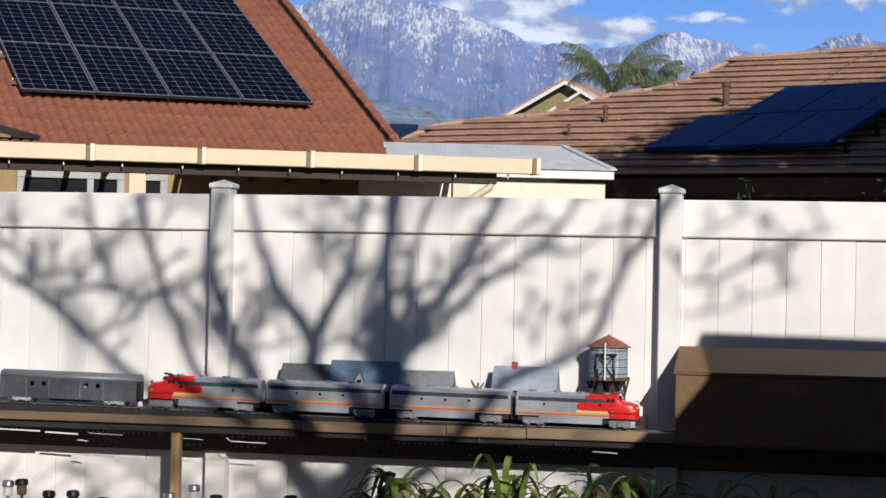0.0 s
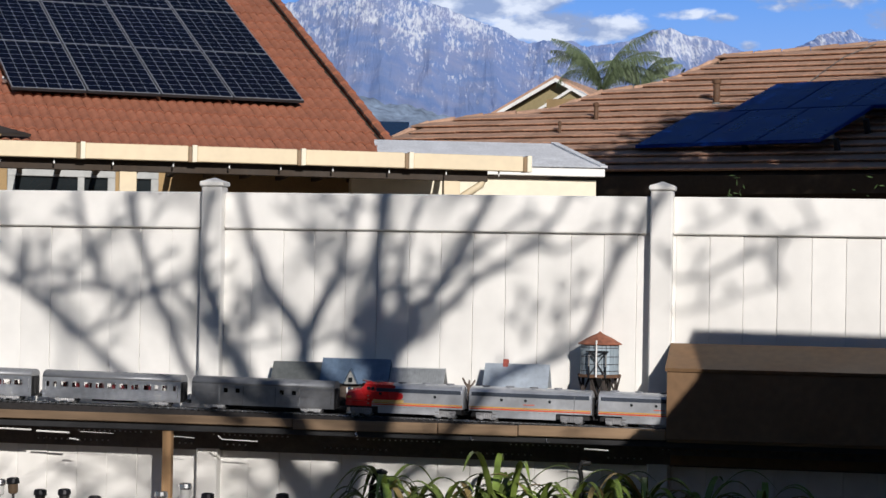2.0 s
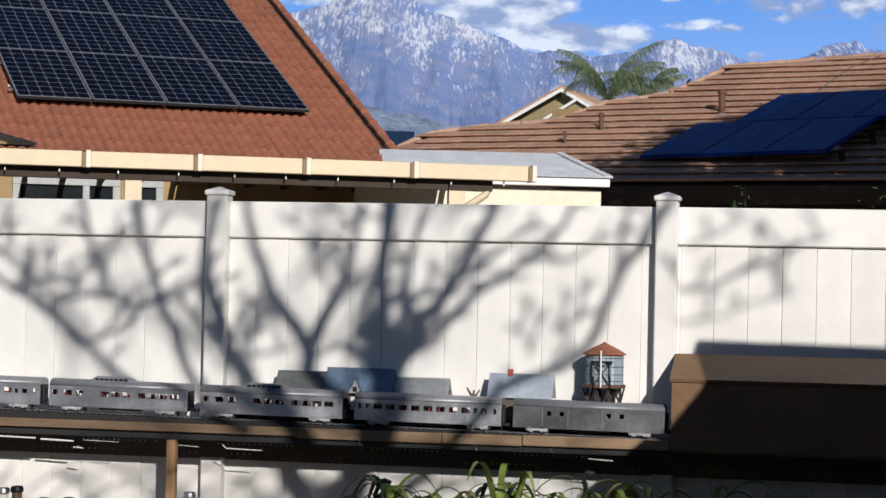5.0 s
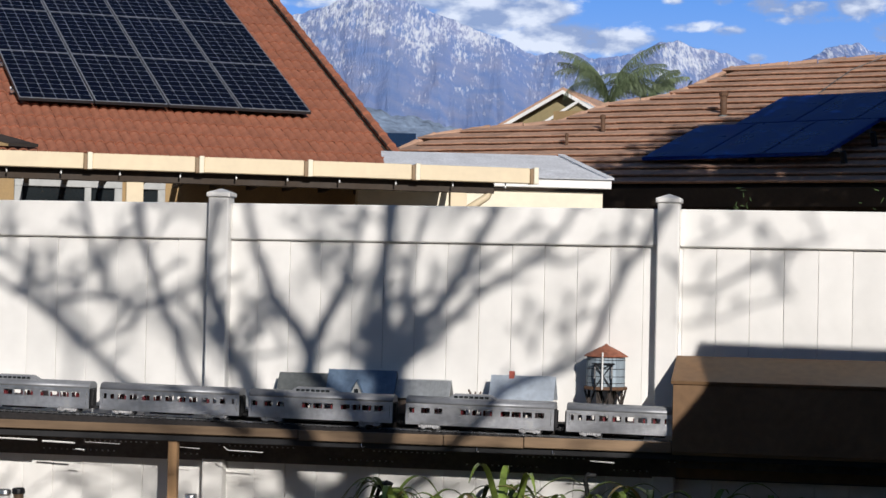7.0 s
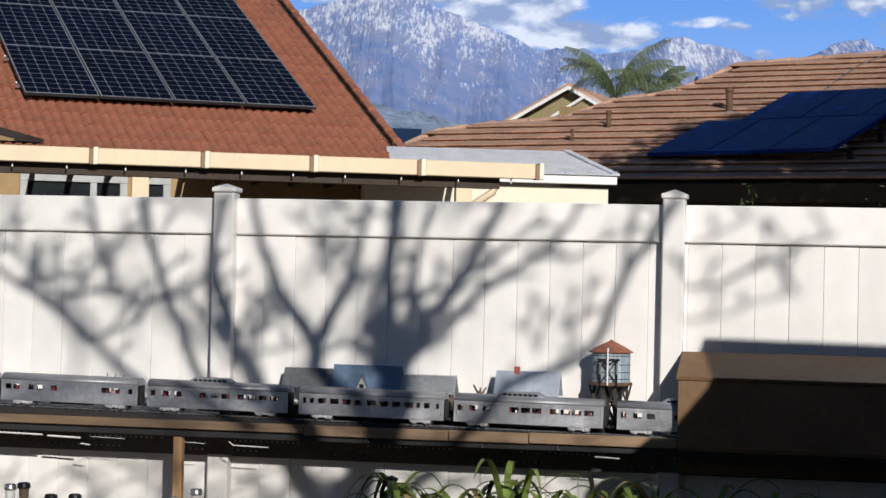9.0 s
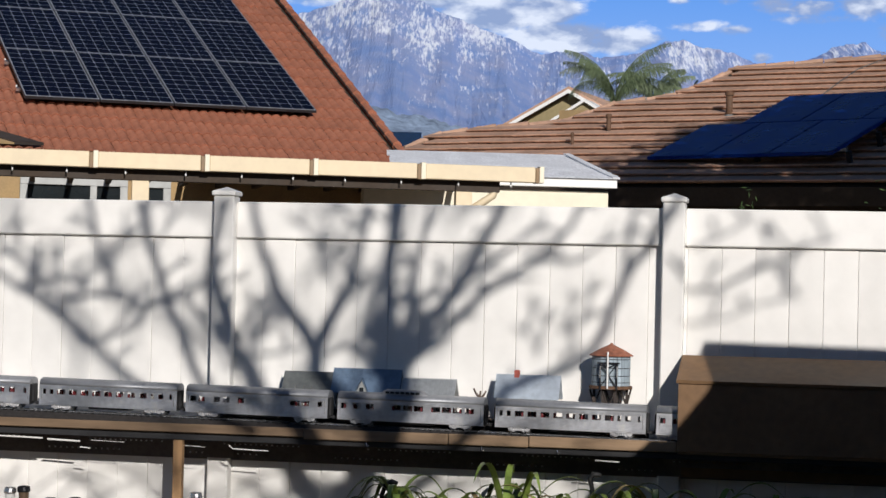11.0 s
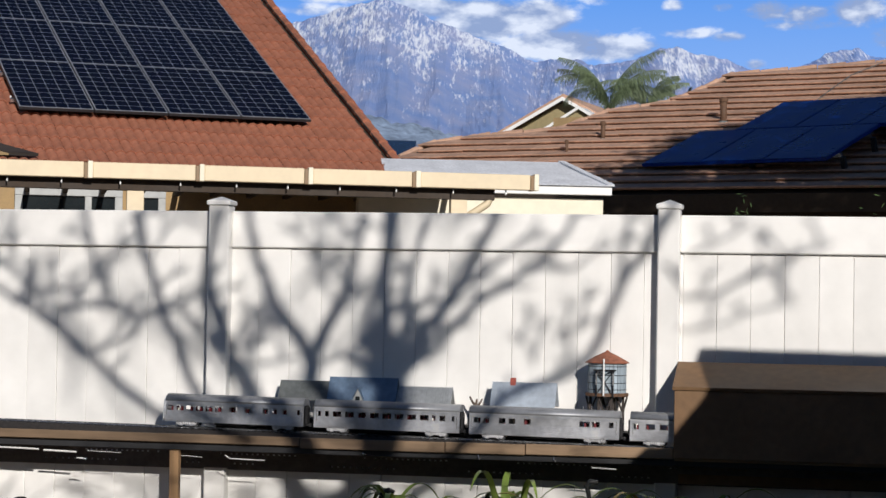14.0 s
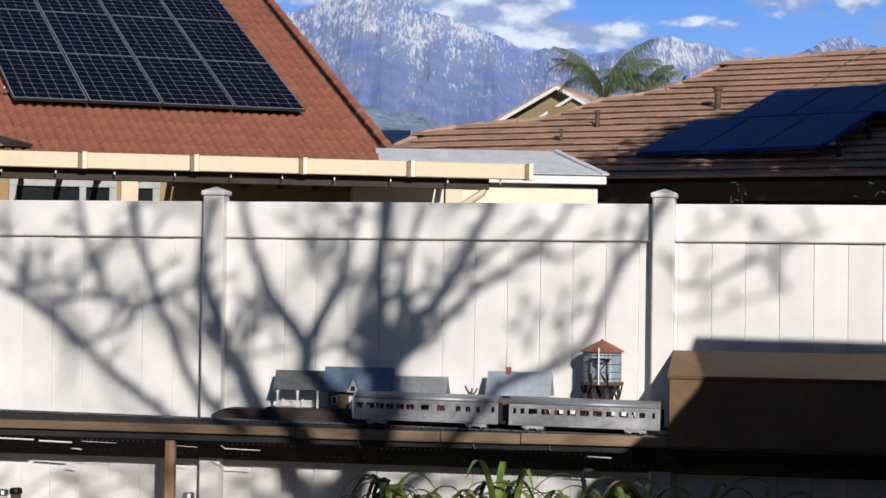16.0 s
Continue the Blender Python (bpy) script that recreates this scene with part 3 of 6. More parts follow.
def solar_array(name, m, cols, rows, w, h, cell, backing, across, down, gap, label, frame_mat, singly=False):
    """Solar modules on rails, each with a frame and its cells."""
    arr, shared = holder(name, m, label, "solar array"), None
    for j in range(rows):
        for i in range(cols):
            x, y = i * (w + gap), j * (h + gap)
            p = part("solar_panel", box(B(), x, x + w, y, y + h, 0.10, 0.136), frame_mat, arr)
            part("backsheet", box(B(), x + 0.008, x + w - 0.008, y + 0.008, y + h - 0.008, 0.1365, 0.1385), backing, p)
            cw, ch = (w - 0.034) / across, (h - 0.034) / down
            gx, gy, c = cell[1]
            pts = [(gx + c, gy), (cw - gx - c, gy), (cw - gx, gy + c), (cw - gx, ch - gy - c), (cw - gx - c, ch - gy), (gx + c, ch - gy), (gx, ch - gy - c), (gx, gy + c)]
            spots = [(x + 0.017 + a * cw, y + 0.017 + b * ch) for a in range(across) for b in range(down)]
            if singly and j == 0:
                if shared is None:
                    bm = B()
                    bm.faces.new([bm.verts.new((px, py, 0.1415)) for px, py in pts])
                    shared = bpy.data.meshes.new("cell")
                    bm.to_mesh(shared)
                    bm.free()
                    shared.materials.append(cell[0])
                for x0, y0 in spots:
                    ob = new("cell", shared)
                    ob.parent = p
                    ob.matrix_basis = pose(x0, y0, 0)
            else:
                bm = B()
                for x0, y0 in spots:
                    bm.faces.new([bm.verts.new((x0 + px, y0 + py, 0.1415)) for px, py in pts])
                tagged(part("cell_field", bm, cell[0], p), kind="stuff")
    for j in range(rows):
        for f in (0.22, 0.78):
            y = j * (h + gap) + f * h
            if singly:
                part("end_clamp", box(B(), -0.055, -0.035, y - 0.01, y + 0.01, 0.11, 0.13), WHITE, arr)
            part("rail", box(B(), -0.05, cols * (w + gap) + 0.02, y - 0.02, y + 0.02, 0.055, 0.099), STEEL, arr)
            for i in range(int(cols * w / 1.2) + 1):
                part("foot", box(B(), 0.1 + i * 1.2, 0.15 + i * 1.2, y - 0.03, y + 0.03, 0.03 if singly else -0.18, 0.055), STEEL if singly else BLACK_METAL, arr)
    return arr


solar_array("solar_array", ROOF_L @ pose(-3.93, -0.47, 0.03, 0, 0, 0.9), 4, 4, 0.965, 1.83, (CELL, (0.0030, 0.0052, 0.012)), BACKSHEET, 6, 10, 0.012, "dark solar panels in thin black frames on the red tiled roof", PANEL_FRAME, True)

# patio cover before the house: cream gutter boxes on a dark beam, cream posts
PATIO = pose(-0.0, 18.387, 0, 0, 0, 11.31)
patio = holder("patio_cover", PATIO, "cream boxed patio cover on posts with hanging bulbs", "patio cover")
edges = [-6.9, -6.05, -5.1, -4.13, -3.20, -2.23, -1.265, -0.29, 0.805]
for a, b in zip(edges, edges[1:]):
    part("fascia_box", box(B(), a + 0.0785, b, -0.05, 0.06, 2.436, 2.575, 0.006), CREAM, patio, "cream painted fascia box")
    # brown strip: the shade on the box end, put into the colour
    part("end_cap", box(B(), b + 0.001, b + 0.034, -0.06, 0.05, 2.43, 2.57, 0.004), END_SHADE, patio, "brown strip coloured as the shaded end of a box")
    part("end_block", box(B(), b + 0.0345, b + 0.078, -0.066, 0.05, 2.432, 2.583, 0.004), CREAM_LIGHT, patio, "pale cream end block")
part("beam", box(B(), -6.9, 0.50, 0.065, 0.16, 2.34, 2.50, 0.004), DARK, patio, "dark brown beam")
for i in range(20):
    part("rafter", box(B(), -6.8 + i * 0.385, -6.75 + i * 0.385, 0.17, 3.6, 2.47, 2.55), DARK, patio)
part("roof_sheet", box(B(), -2.1, 0.50, 0.17, 3.6, 2.553, 2.566), DARK, patio, "dark covered end of the patio roof")
for c, w in ((-2.745, 0.075), (0.17, 0.075), (-5.7, 0.075)):
    part("post", box(B(), c - w, c + w, 0.07, 0.16, 0.0, 2.339, 0.004), CREAM, patio, "cream post")
bm = B()
tube(bm, [(0.47, 0.10, 2.45), (0.47, 0.10, 2.38), (0.44, 0.10, 2.31), (0.34, 0.12, 2.24), (0.28, 0.14, 2.20), (0.22, 0.3, 2.10), (0.22, 0.3, 0.0)], 0.035, 8)
part("downspout", bm, CREAM, patio, smooth=True)
for i in range(15):
    s = -6.3 + i * 0.49 + 0.03 * math.sin(i * 5)
    bm = B()
    tube(bm, [(s, -0.02, 2.434), (s, -0.02, 2.412)], 0.007, 6)
    socket = part("bulb_socket", bm, ROPE, patio)
    bm = lathe(B(), [(0.003, -0.044), (0.007, -0.038), (0.0085, -0.031), (0.006, -0.022), (0.005, -0.016)], 8, (s, -0.02, 2.428))
    part("bulb", bm, BULB, socket, "clear glass bulb", smooth=True)
# house wall behind the patio with its window
part("wall", box(B(), -9.0, 0.9, 3.62, 3.80, 0.0, 2.60), STUCCO, patio, "tan stucco wall")
window = holder("window", PATIO, "white-framed sliding window in the tan wall", "window")
for x0, x1, z0, z1 in ((-3.82, -2.71, 2.445, 2.52), (-3.82, -3.74, 1.2, 2.444), (-2.79, -2.71, 1.2, 2.444), (-3.10, -3.03, 1.2, 2.444), (-3.74, -2.79, 1.1, 1.19)):
    part("window_frame", box(B(), x0, x1, 3.56, 3.619, z0, z1, 0.004), FRAME_GREY, window)
part("pane", box(B(), -3.74, -3.10, 3.60, 3.615, 1.19, 2.444), PANE, window)
part("pane", box(B(), -3.03, -2.79, 3.60, 3.615, 1.19, 2.444), PANE, window)
window = holder("window", PATIO, "small white-framed window in the tan wall", "window")
for x0, x1, z0, z1 in ((-2.62, -2.26, 2.445, 2.52), (-2.62, -2.55, 1.2, 2.444), (-2.34, -2.26, 1.2, 2.444)):
    part("window_frame", box(B(), x0, x1, 3.56, 3.619, z0, z1, 0.004), FRAME_GREY, window)
part("pane", box(B(), -2.55, -2.34, 3.60, 3.615, 1.2, 2.444), PANE, window)

# ---- cream garden shed with a pale shingle roof ----
SHED = pose(1.738, 20.982, 0, 0, 0, 4)
shed = holder("garden_shed", SHED, "cream garden shed with a pale grey shingle roof", "shed")
part("wall", box(B(), -2.6, -0.06, 0.12, 1.9, 0.0, 2.50, 0.004), CREAM_LIGHT, shed)
part("fascia", box(B(), -2.72, 0.012, 0.0, 0.09, 2.535, 2.625, 0.004), WHITE, shed, "white fascia board")
roof_s = new("roof")
roof_s.parent = shed
roof_s.matrix_basis = pose(0, 0, 2.630, 15, 0, 0)
tagged(roof_s, "pale grey asphalt shingles")
bm = B()
rng = random.Random(4)
for j in range(9):
    v = 0.14 * j - 0.03
    cut = 0.36 * (v / 1.2)
    x = -2.30 - rng.uniform(0, 0.04)
    while x < 0.02 - cut:
        x1 = min(x + rng.uniform(0.22, 0.34), 0.025 - cut)
        if x1 - x > 0.03:
            box(bm, x, x1 - 0.0015, v, v + 0.2, 0.004 + 0.0004 * j, 0.009 + rng.uniform(0, 0.002), m=pose(0, 0, 0.0, -0.9, 0, 0))
        x = x1
part("shingles", bm, SHINGLE, roof_s)
part("hip_cap", prism(B(), [(0.035, -0.03), (-0.040, -0.03), (-0.405, 1.2), (-0.335, 1.2)], 0.006, 0.024, "z"), SHINGLE, roof_s, "pale hip shingles")
bm = B()
vs = [bm.verts.new(p) for p in ((-2.30, 0, 0), (0.012, 0, 0), (-0.36, 1.2, 0), (-2.25, 1.2, 0), (-2.30, 0, -0.03), (0.012, 0, -0.03), (-0.36, 1.2, -0.03), (-2.25, 1.2, -0.03))]
for q in ((0, 1, 2, 3), (7, 6, 5, 4), (0, 4, 5, 1), (1, 5, 6, 2), (2, 6, 7, 3), (3, 7, 4, 0)):
    bm.faces.new([vs[i] for i in q])
part("roof_deck", bm, SHINGLE, roof_s)

# ---- right neighbour's house ----
ROOF_R = pose(2.022, 23.98, 2.726, 20, 0, -28)
house_r = holder("house", pose(0, 0, 0), "low house under a brown flat-tiled roof", "house")
roof_r = new("roof")
roof_r.parent = house_r
roof_r.matrix_basis = ROOF_R
tagged(roof_r, "brown concrete tile roof")
SKYLINE = [(-3.95, 0.3), (-3.8, 1.7), (-3.6, 2.4), (-2.9, 2.72), (-2.0, 2.90), (-1.62, 3.85), (-0.85, 4.22), (-0.5, 5.75), (1.48, 6.15), (9.0, 6.3)]


def top_at(u):
    return float(np.interp(u, [p[0] for p in SKYLINE], [p[1] for p in SKYLINE]))


RIGHT_CELLS = [(-4.2 + 0.33 * i + 0.165 * (j % 2), -0.1 + 0.31 * j) for j in range(21) for i in range(38) if top_at(-4.05 + 0.33 * i + 0.165 * (j % 2)) > -0.1 + 0.31 * j + 0.25]
bm = B()
pts = [(-3.95, -0.1)] + SKYLINE + [(9.0, -0.1)]
prism(bm, pts, -0.14, 0.004, "z")
part("roof_deck", bm, DARK, roof_r)
bm = B()
for (u0, v0), (u1, v1) in zip(SKYLINE[1:], SKYLINE[2:]):
    n = max(1, int(math.hypot(u1 - u0, v1 - v0) / 0.36))
    for i in range(n):
        f, g = i / n, (i + 0.96) / n
        tube(bm, [(u0 + (u1 - u0) * f, v0 + (v1 - v0) * f, 0.03), (u0 + (u1 - u0) * g, v0 + (v1 - v0) * g, 0.04)], [0.032, 0.04], 8)
part("ridge_tiles", bm, CONCRETE_TILE, roof_r)
part("fascia", box(B(), -4.2, 9.0, -0.09, -0.05, -0.22, -0.06), DARK, roof_r, "dark fascia board")
WALL_R = pose(2.022, 23.98, 0, 0, 0, -28)
shell = new("shell")
shell.parent = house_r
shell.matrix_basis = WALL_R
# the wall's near-black colour holds the shade under the eaves
part("wall", box(B(), -4.0, 8.8, 0.75, 0.95, 0.0, 2.85), DARK, shell, "wall coloured dark brown for the shade under the eaves")
part("back_wall", box(B(), -3.4, 8.8, 5.6, 5.8, 0.0, 4.2), STUCCO, shell)
for u, v, h, r in ((0.32, 3.0, 0.34, 0.045), (-1.08, 2.28, 0.26, 0.03), (-1.31, 1.62, 0.2, 0.018)):
    pipe = holder("vent_pipe", ROOF_R @ pose(u, v, 0.02, -20, 0, 0), "brown metal roof vent pipe on the tiles", "vent pipe", "roof vents")
    bm = B()
    tube(bm, [(0, 0, -0.06), (0, 0, h)], r, 12)
    part("pipe", bm, TIMBER, pipe, smooth=True)
    part("cap", lathe(B(), [(r * 1.3, h - 0.05), (r * 1.35, h - 0.01), (r * 0.8, h + 0.006)], 12), TIMBER, pipe)
    part("flashing", lathe(B(), [(r * 2.6, -0.05), (r * 1.2, 0.04)], 12), TIN_OLD, pipe)
bm = tube(B(), [(1.33, 3.77, 0.10), (1.36, 4.49, 0.10), (1.41, 5.17, 0.10), (1.66, 5.85, 0.10)], 0.006, 6)
tagged(part("roof_conduit", bm, TIN_OLD, roof_r), "thin grey conduit on the tiles")
ARRAY_R = pose(2.431, 24.571, 2.986, 20.5, 0, -39)
solar_array("solar_array", ARRAY_R, 3, 1, 0.826, 1.40, (CELL_BLUE, (0.001, 0.001, 0.004)), CELL_BLUE, 6, 8, 0.004, "blue-black solar panels on the brown tiled roof", CELL_BLUE)
solar_array("solar_array", ARRAY_R @ pose(0.50, 1.405, 0), 4, 1, 0.826, 1.30, (CELL_BLUE, (0.001, 0.001, 0.004)), CELL_BLUE, 6, 8, 0.004, "blue-black solar panels in the upper row of the brown roof", CELL_BLUE)

# ---- gabled house far behind ----
FAR = pose(3.60, 59.9, 0.12, 0, 0, -20)
far_house = holder("house", FAR, "olive-sided house gable with white bargeboards", "house")
bm = B()
prism(bm, [(-1.9, -0.13), (1.9, -0.13), (1.9, 6.25), (0, 7.28), (-1.9, 6.25)], 0, 5, "y")
part("wall", bm, OLIVE_WALL, far_house)
for sx in (-1, 1):
    bm = B()
    prism(bm, [(sx * 2.1, 6.18), (0, 7.33), (0, 7.45), (sx * 2.1, 6.30)], -0.35, 5.2, "y")
    part("roof", bm, CONCRETE_TILE, far_house)
    bm = B()
    prism(bm, [(sx * 2.1, 6.10), (0, 7.25), (0, 7.36), (sx * 2.1, 6.21)], -0.40, -0.351, "y")
    part("bargeboard", bm, WHITE, far_house, "white bargeboard")
part("vent", box(B(), 0.15, 0.55, -0.05, 0.0, 6.45, 6.95), PANE, far_house)
bm = B()
prism(bm, [(-0.1, 6.32), (0.8, 6.86), (1.7, 6.32), (1.7, 5.0), (-0.1, 5.0)], -1.3, -0.02, "y")
part("porch", bm, OLIVE_WALL, far_house)
for sx in (-1, 1):
    bm = B()
    prism(bm, [(0.8 + sx * 1.05, 6.25), (0.8, 6.88), (0.8, 6.97), (0.8 + sx * 1.05, 6.34)], -1.45, -0.02, "y")
    part("porch_roof", bm, WHITE, far_house, "white-edged porch roof")
low_house = holder("house", pose(-0.9, 42, 0), "dark blue roofed house glimpsed between the roofs", "house")
part("wall", box(B(), -0.5, 0.2, 0.3, 5, 0, 4.3), STUCCO, low_house)
bm = B()
prism(bm, [(0.0, 4.3), (3.0, 4.96), (6.0, 4.3)], -0.6, 0.3, "x")
part("roof", bm, CELL, low_house)


# ---- palm and shrubs ----
def palm(m, trunk_h, fronds, length, seed, label, even=True):
    rng = random.Random(seed)
    p = holder("palm_tree", m, label, "palm tree", "palms behind the houses")
    bm = B()
    tube(bm, [(0.04 * math.sin(z * 2), 0, z) for z in np.linspace(0, trunk_h, 9)], [0.16 - 0.05 * i / 8 for i in range(9)], 10)
    part("trunk", bm, BARK, p)
    bm = B()
    for i in range(fronds):
        a = (2 * math.pi * i / fronds if even else (i % 2) * math.pi + rng.gauss(0, 0.5)) + rng.uniform(-0.2, 0.2)
        a0, bend = radians(rng.uniform(70, 89)), radians(rng.uniform(75, 150))
        reach, spine, c = length * rng.uniform(0.75, 1.1), [], Vector((0, 0, trunk_h))
        for t in np.linspace(0, 1, 14):
            spine.append(c.copy())
            el = a0 - bend * t
            c = c + Vector((math.cos(a) * math.cos(el), math.sin(a) * math.cos(el), math.sin(el))) * reach / 13
        tube(bm, spine, [0.014 * (1 - 0.8 * t) for t in np.linspace(0, 1, 14)], 4)
        side = Vector((-math.sin(a), math.cos(a), 0))
        for q in range(6, 90):
            t = q / 90 * 13
            i0 = min(int(t), 12)
            c = spine[i0].lerp(spine[i0 + 1], t - i0)
            d = (spine[i0 + 1] - spine[i0]).normalized()
            ll = 0.17 * length * math.sin(math.pi * (0.12 + 0.84 * q / 90)) ** 0.7
            for s in (-1, 1):
                tip = c + (side * s * 0.45 + d * 0.45 + Vector((rng.uniform(-0.2, 0.2), 0, -1.05 + rng.uniform(-0.35, 0.35)))) * ll * rng.uniform(0.7, 1.1)
                mid = c.lerp(tip, 0.45) + Vector((0, 0, 0.06 * ll))
                w = d * 0.006
                vs = [bm.verts.new(x) for x in (c - w, c + w, mid + w, tip, mid - w)]
                bm.faces.new(vs)
    part("crown", bm, PALM, p)
    return p


palm(pose(3.66, 44.9, 0), 5.66, 14, 1.85, 3, "feathery green palm with drooping fronds behind the roofs", False)
palm(pose(4.60, 46.0, 0), 5.80, 12, 1.4, 8, "smaller green palm beside the tall palm", False)
palm(pose(5.62, 47.5, 0), 6.02, 10, 0.72, 12, "low palm crown just above the brown roof")


def shrub(m, size, seed, label, leaf=0.05, count=420):
    rng = random.Random(seed)
    s = holder("shrub", m, label, "shrub")
    bm = B()
    for i in range(7):
        a = rng.uniform(0, 6.28)
        tube(bm, [(0, 0, 0), (math.cos(a) * size[0] * 0.4, math.sin(a) * size[1] * 0.4, size[2] * rng.uniform(0.5, 0.9))], [0.02, 0.006], 5)
    part("stems", bm, BARK, s)
    bm = B()
    for i in range(count):
        a, r = rng.uniform(0, 6.28), rng.random() ** 0.5
        z = size[2] * (0.25 + 0.75 * rng.random() * (1 - 0.5 * r * r)) * (1 + 0.2 * math.sin(a * 3))
        c = Vector((math.cos(a) * r * size[0], math.sin(a) * r * size[1], z))
        d = Vector((rng.uniform(-1, 1), rng.uniform(-1, 1), rng.uniform(-0.3, 1))).normalized()
        w = d.orthogonal().normalized() * leaf * 0.13
        bm.faces.new([bm.verts.new(x) for x in (c, c + d * leaf * 0.5 + w, c + d * leaf, c + d * leaf * 0.5 - w)])
    part("leaves", bm, BUSH, s)


shrub(pose(3.72, 44.5, 0), (0.42, 0.4, 5.0), 31, "light green bush at the foot of the palms", 0.2, 1500)
for x, y, w, h, sd in ((2.95, 20.2, 0.30, 2.26, 1), (4.25, 20.0, 0.40, 2.28, 2)):
    shrub(pose(x, y, 0), (w, w, h), sd, "dark green shrub showing over the fence", 0.07, 900)

# ---- bare tree in the garden behind the camera, whose shadow falls on the fence ----
def tree_point(s, z, reach):
    """The place on the way to the sun from a spot of the fence."""
    return FENCE @ Vector((s, -0.02, z)) + SUN * reach


tree = holder("bare_tree", Matrix.Translation((tree_point(-0.34, 0.5, 6.6) * 1.0).to_2d().to_3d()), "bare many-limbed garden tree behind the camera", "tree")
TREE_AT = tree.matrix_world.translation.copy()


def limb(name, reach, radii, *spots):
    """A limb through spots of (along the fence, height) as its shadow shows, drawn back towards the sun."""
    rng = random.Random(len(spots) * 7 + int(reach * 100))
    fine = []
    for (s0, z0), (s1, z1) in zip(spots, spots[1:]):
        for f in (0, 0.34, 0.67):
            fine.append((s0 + (s1 - s0) * f + rng.uniform(-0.006, 0.006), z0 + (z1 - z0) * f))
    fine.append(spots[-1])
    pts = [tree_point(s, z, reach + 0.12 * math.sin(i * 0.7)) - TREE_AT for i, (s, z) in enumerate(fine)]
    rs = [radii[0] + (radii[1] - radii[0]) * i / (len(pts) - 1) for i in range(len(pts))]
    bm = B()
    tube(bm, pts, rs, 8)
    for i in range(2, len(pts), 3):   # twigs and short fruiting spurs
        for q in range(1):
            d = Vector((rng.uniform(-1, 1), rng.uniform(-0.6, 0.6), rng.uniform(0.0, 1))).normalized()
            ln = rng.uniform(0.06, 0.26)
            mid = pts[i] + d * ln * 0.5 + Vector((0, 0, 0.03))
            tube(bm, [pts[i], mid, pts[i] + d * ln], [0.010, 0.008, 0.004], 5)
            for w in range(2):
                e = (d + Vector((rng.uniform(-1, 1), rng.uniform(-1, 1), rng.uniform(-0.4, 1)))).normalized()
                tube(bm, [mid, mid + e * ln * 0.5], [0.008, 0.003], 4)
    return part(name, bm, BARK, tree, smooth=True)


base_z = tree_point(0, 0.5, 6.6).z
bm = B()
lean = [(-0.05, 0, 0), (-0.08, 0, 1.0), (-0.12, 0, 2.0), (-0.14, 0, base_z - 0.25), (-0.12, 0, base_z)]
tube(bm, lean, [0.20, 0.15, 0.13, 0.11, 0.06], 12)
part("trunk", bm, BARK, tree, smooth=True)
limb("limb", 6.5, (0.052, 0.038), (-0.39, 0.37), (-0.41, 0.61), (-0.47, 0.76), (-0.55, 0.87), (-0.62, 1.01), (-0.61, 1.11))
limb("limb", 6.6, (0.068, 0.084), (-0.40, 0.37), (-0.35, 0.61), (-0.29, 0.77), (-0.25, 0.94), (-0.24, 1.04))
limb("limb", 6.6, (0.085, 0.080), (-0.24, 0.97), (-0.24, 1.09), (-0.24, 1.18))
limb("limb", 6.6, (0.060, 0.049), (-0.30, 1.04), (-0.20, 1.12), (-0.10, 1.20))
limb("limb", 6.5, (0.038, 0.011), (-0.62, 1.03), (-0.61, 1.14), (-0.56, 1.25), (-0.52, 1.33), (-0.48, 1.41), (-0.44, 1.52), (-0.41, 1.63), (-0.39, 1.71), (-0.37, 1.83))
limb("limb", 6.5, (0.014, 0.011), (-0.48, 1.44), (-0.36, 1.48), (-0.27, 1.54))
limb("limb", 6.5, (0.035, 0.015), (-0.61, 1.11), (-0.67, 1.22), (-0.73, 1.29), (-0.80, 1.38), (-0.85, 1.51), (-0.90, 1.62), (-0.93, 1.73), (-0.95, 1.84))
limb("limb", 6.4, (0.060, 0.014), (-0.57, 0.36), (-0.67, 0.49), (-0.83, 0.76), (-0.93, 1.00), (-0.99, 1.08), (-1.05, 1.18), (-1.10, 1.29), (-1.14, 1.40), (-1.15, 1.54), (-1.14, 1.67), (-1.11, 1.82))
limb("limb", 6.4, (0.014, 0.012), (-1.02, 1.06), (-1.09, 1.16), (-1.19, 1.28), (-1.28, 1.36), (-1.37, 1.36))
limb("limb", 6.4, (0.015, 0.008), (-1.06, 1.24), (-0.97, 1.18), (-0.90, 1.18), (-0.83, 1.22))
limb("limb", 6.4, (0.011, 0.007), (-0.96, 1.08), (-0.85, 1.10), (-0.70, 1.13))
limb("limb", 6.2, (0.024, 0.018), (-0.84, 0.68), (-0.97, 0.74), (-1.11, 0.84), (-1.20, 0.98), (-1.26, 1.12), (-1.32, 1.26), (-1.37, 1.37), (-1.42, 1.50), (-1.46, 1.61), (-1.48, 1.72), (-1.50, 1.83))
limb("limb", 6.2, (0.018, 0.011), (-1.37, 1.35), (-1.48, 1.32), (-1.60, 1.35), (-1.72, 1.37), (-1.83, 1.35), (-1.93, 1.33))
limb("limb", 6.2, (0.014, 0.014), (-1.61, 1.36), (-1.65, 1.46), (-1.71, 1.57), (-1.75, 1.68), (-1.79, 1.83))
limb("limb", 6.1, (0.023, 0.012), (-0.98, 0.59), (-1.18, 0.71), (-1.41, 0.86), (-1.55, 0.97), (-1.66, 1.06), (-1.77, 1.14), (-1.92, 1.26), (-2.04, 1.34), (-2.16, 1.41), (-2.34, 1.54))
limb("limb", 6.1, (0.012, 0.007), (-1.75, 1.13), (-1.62, 1.18), (-1.48, 1.24))
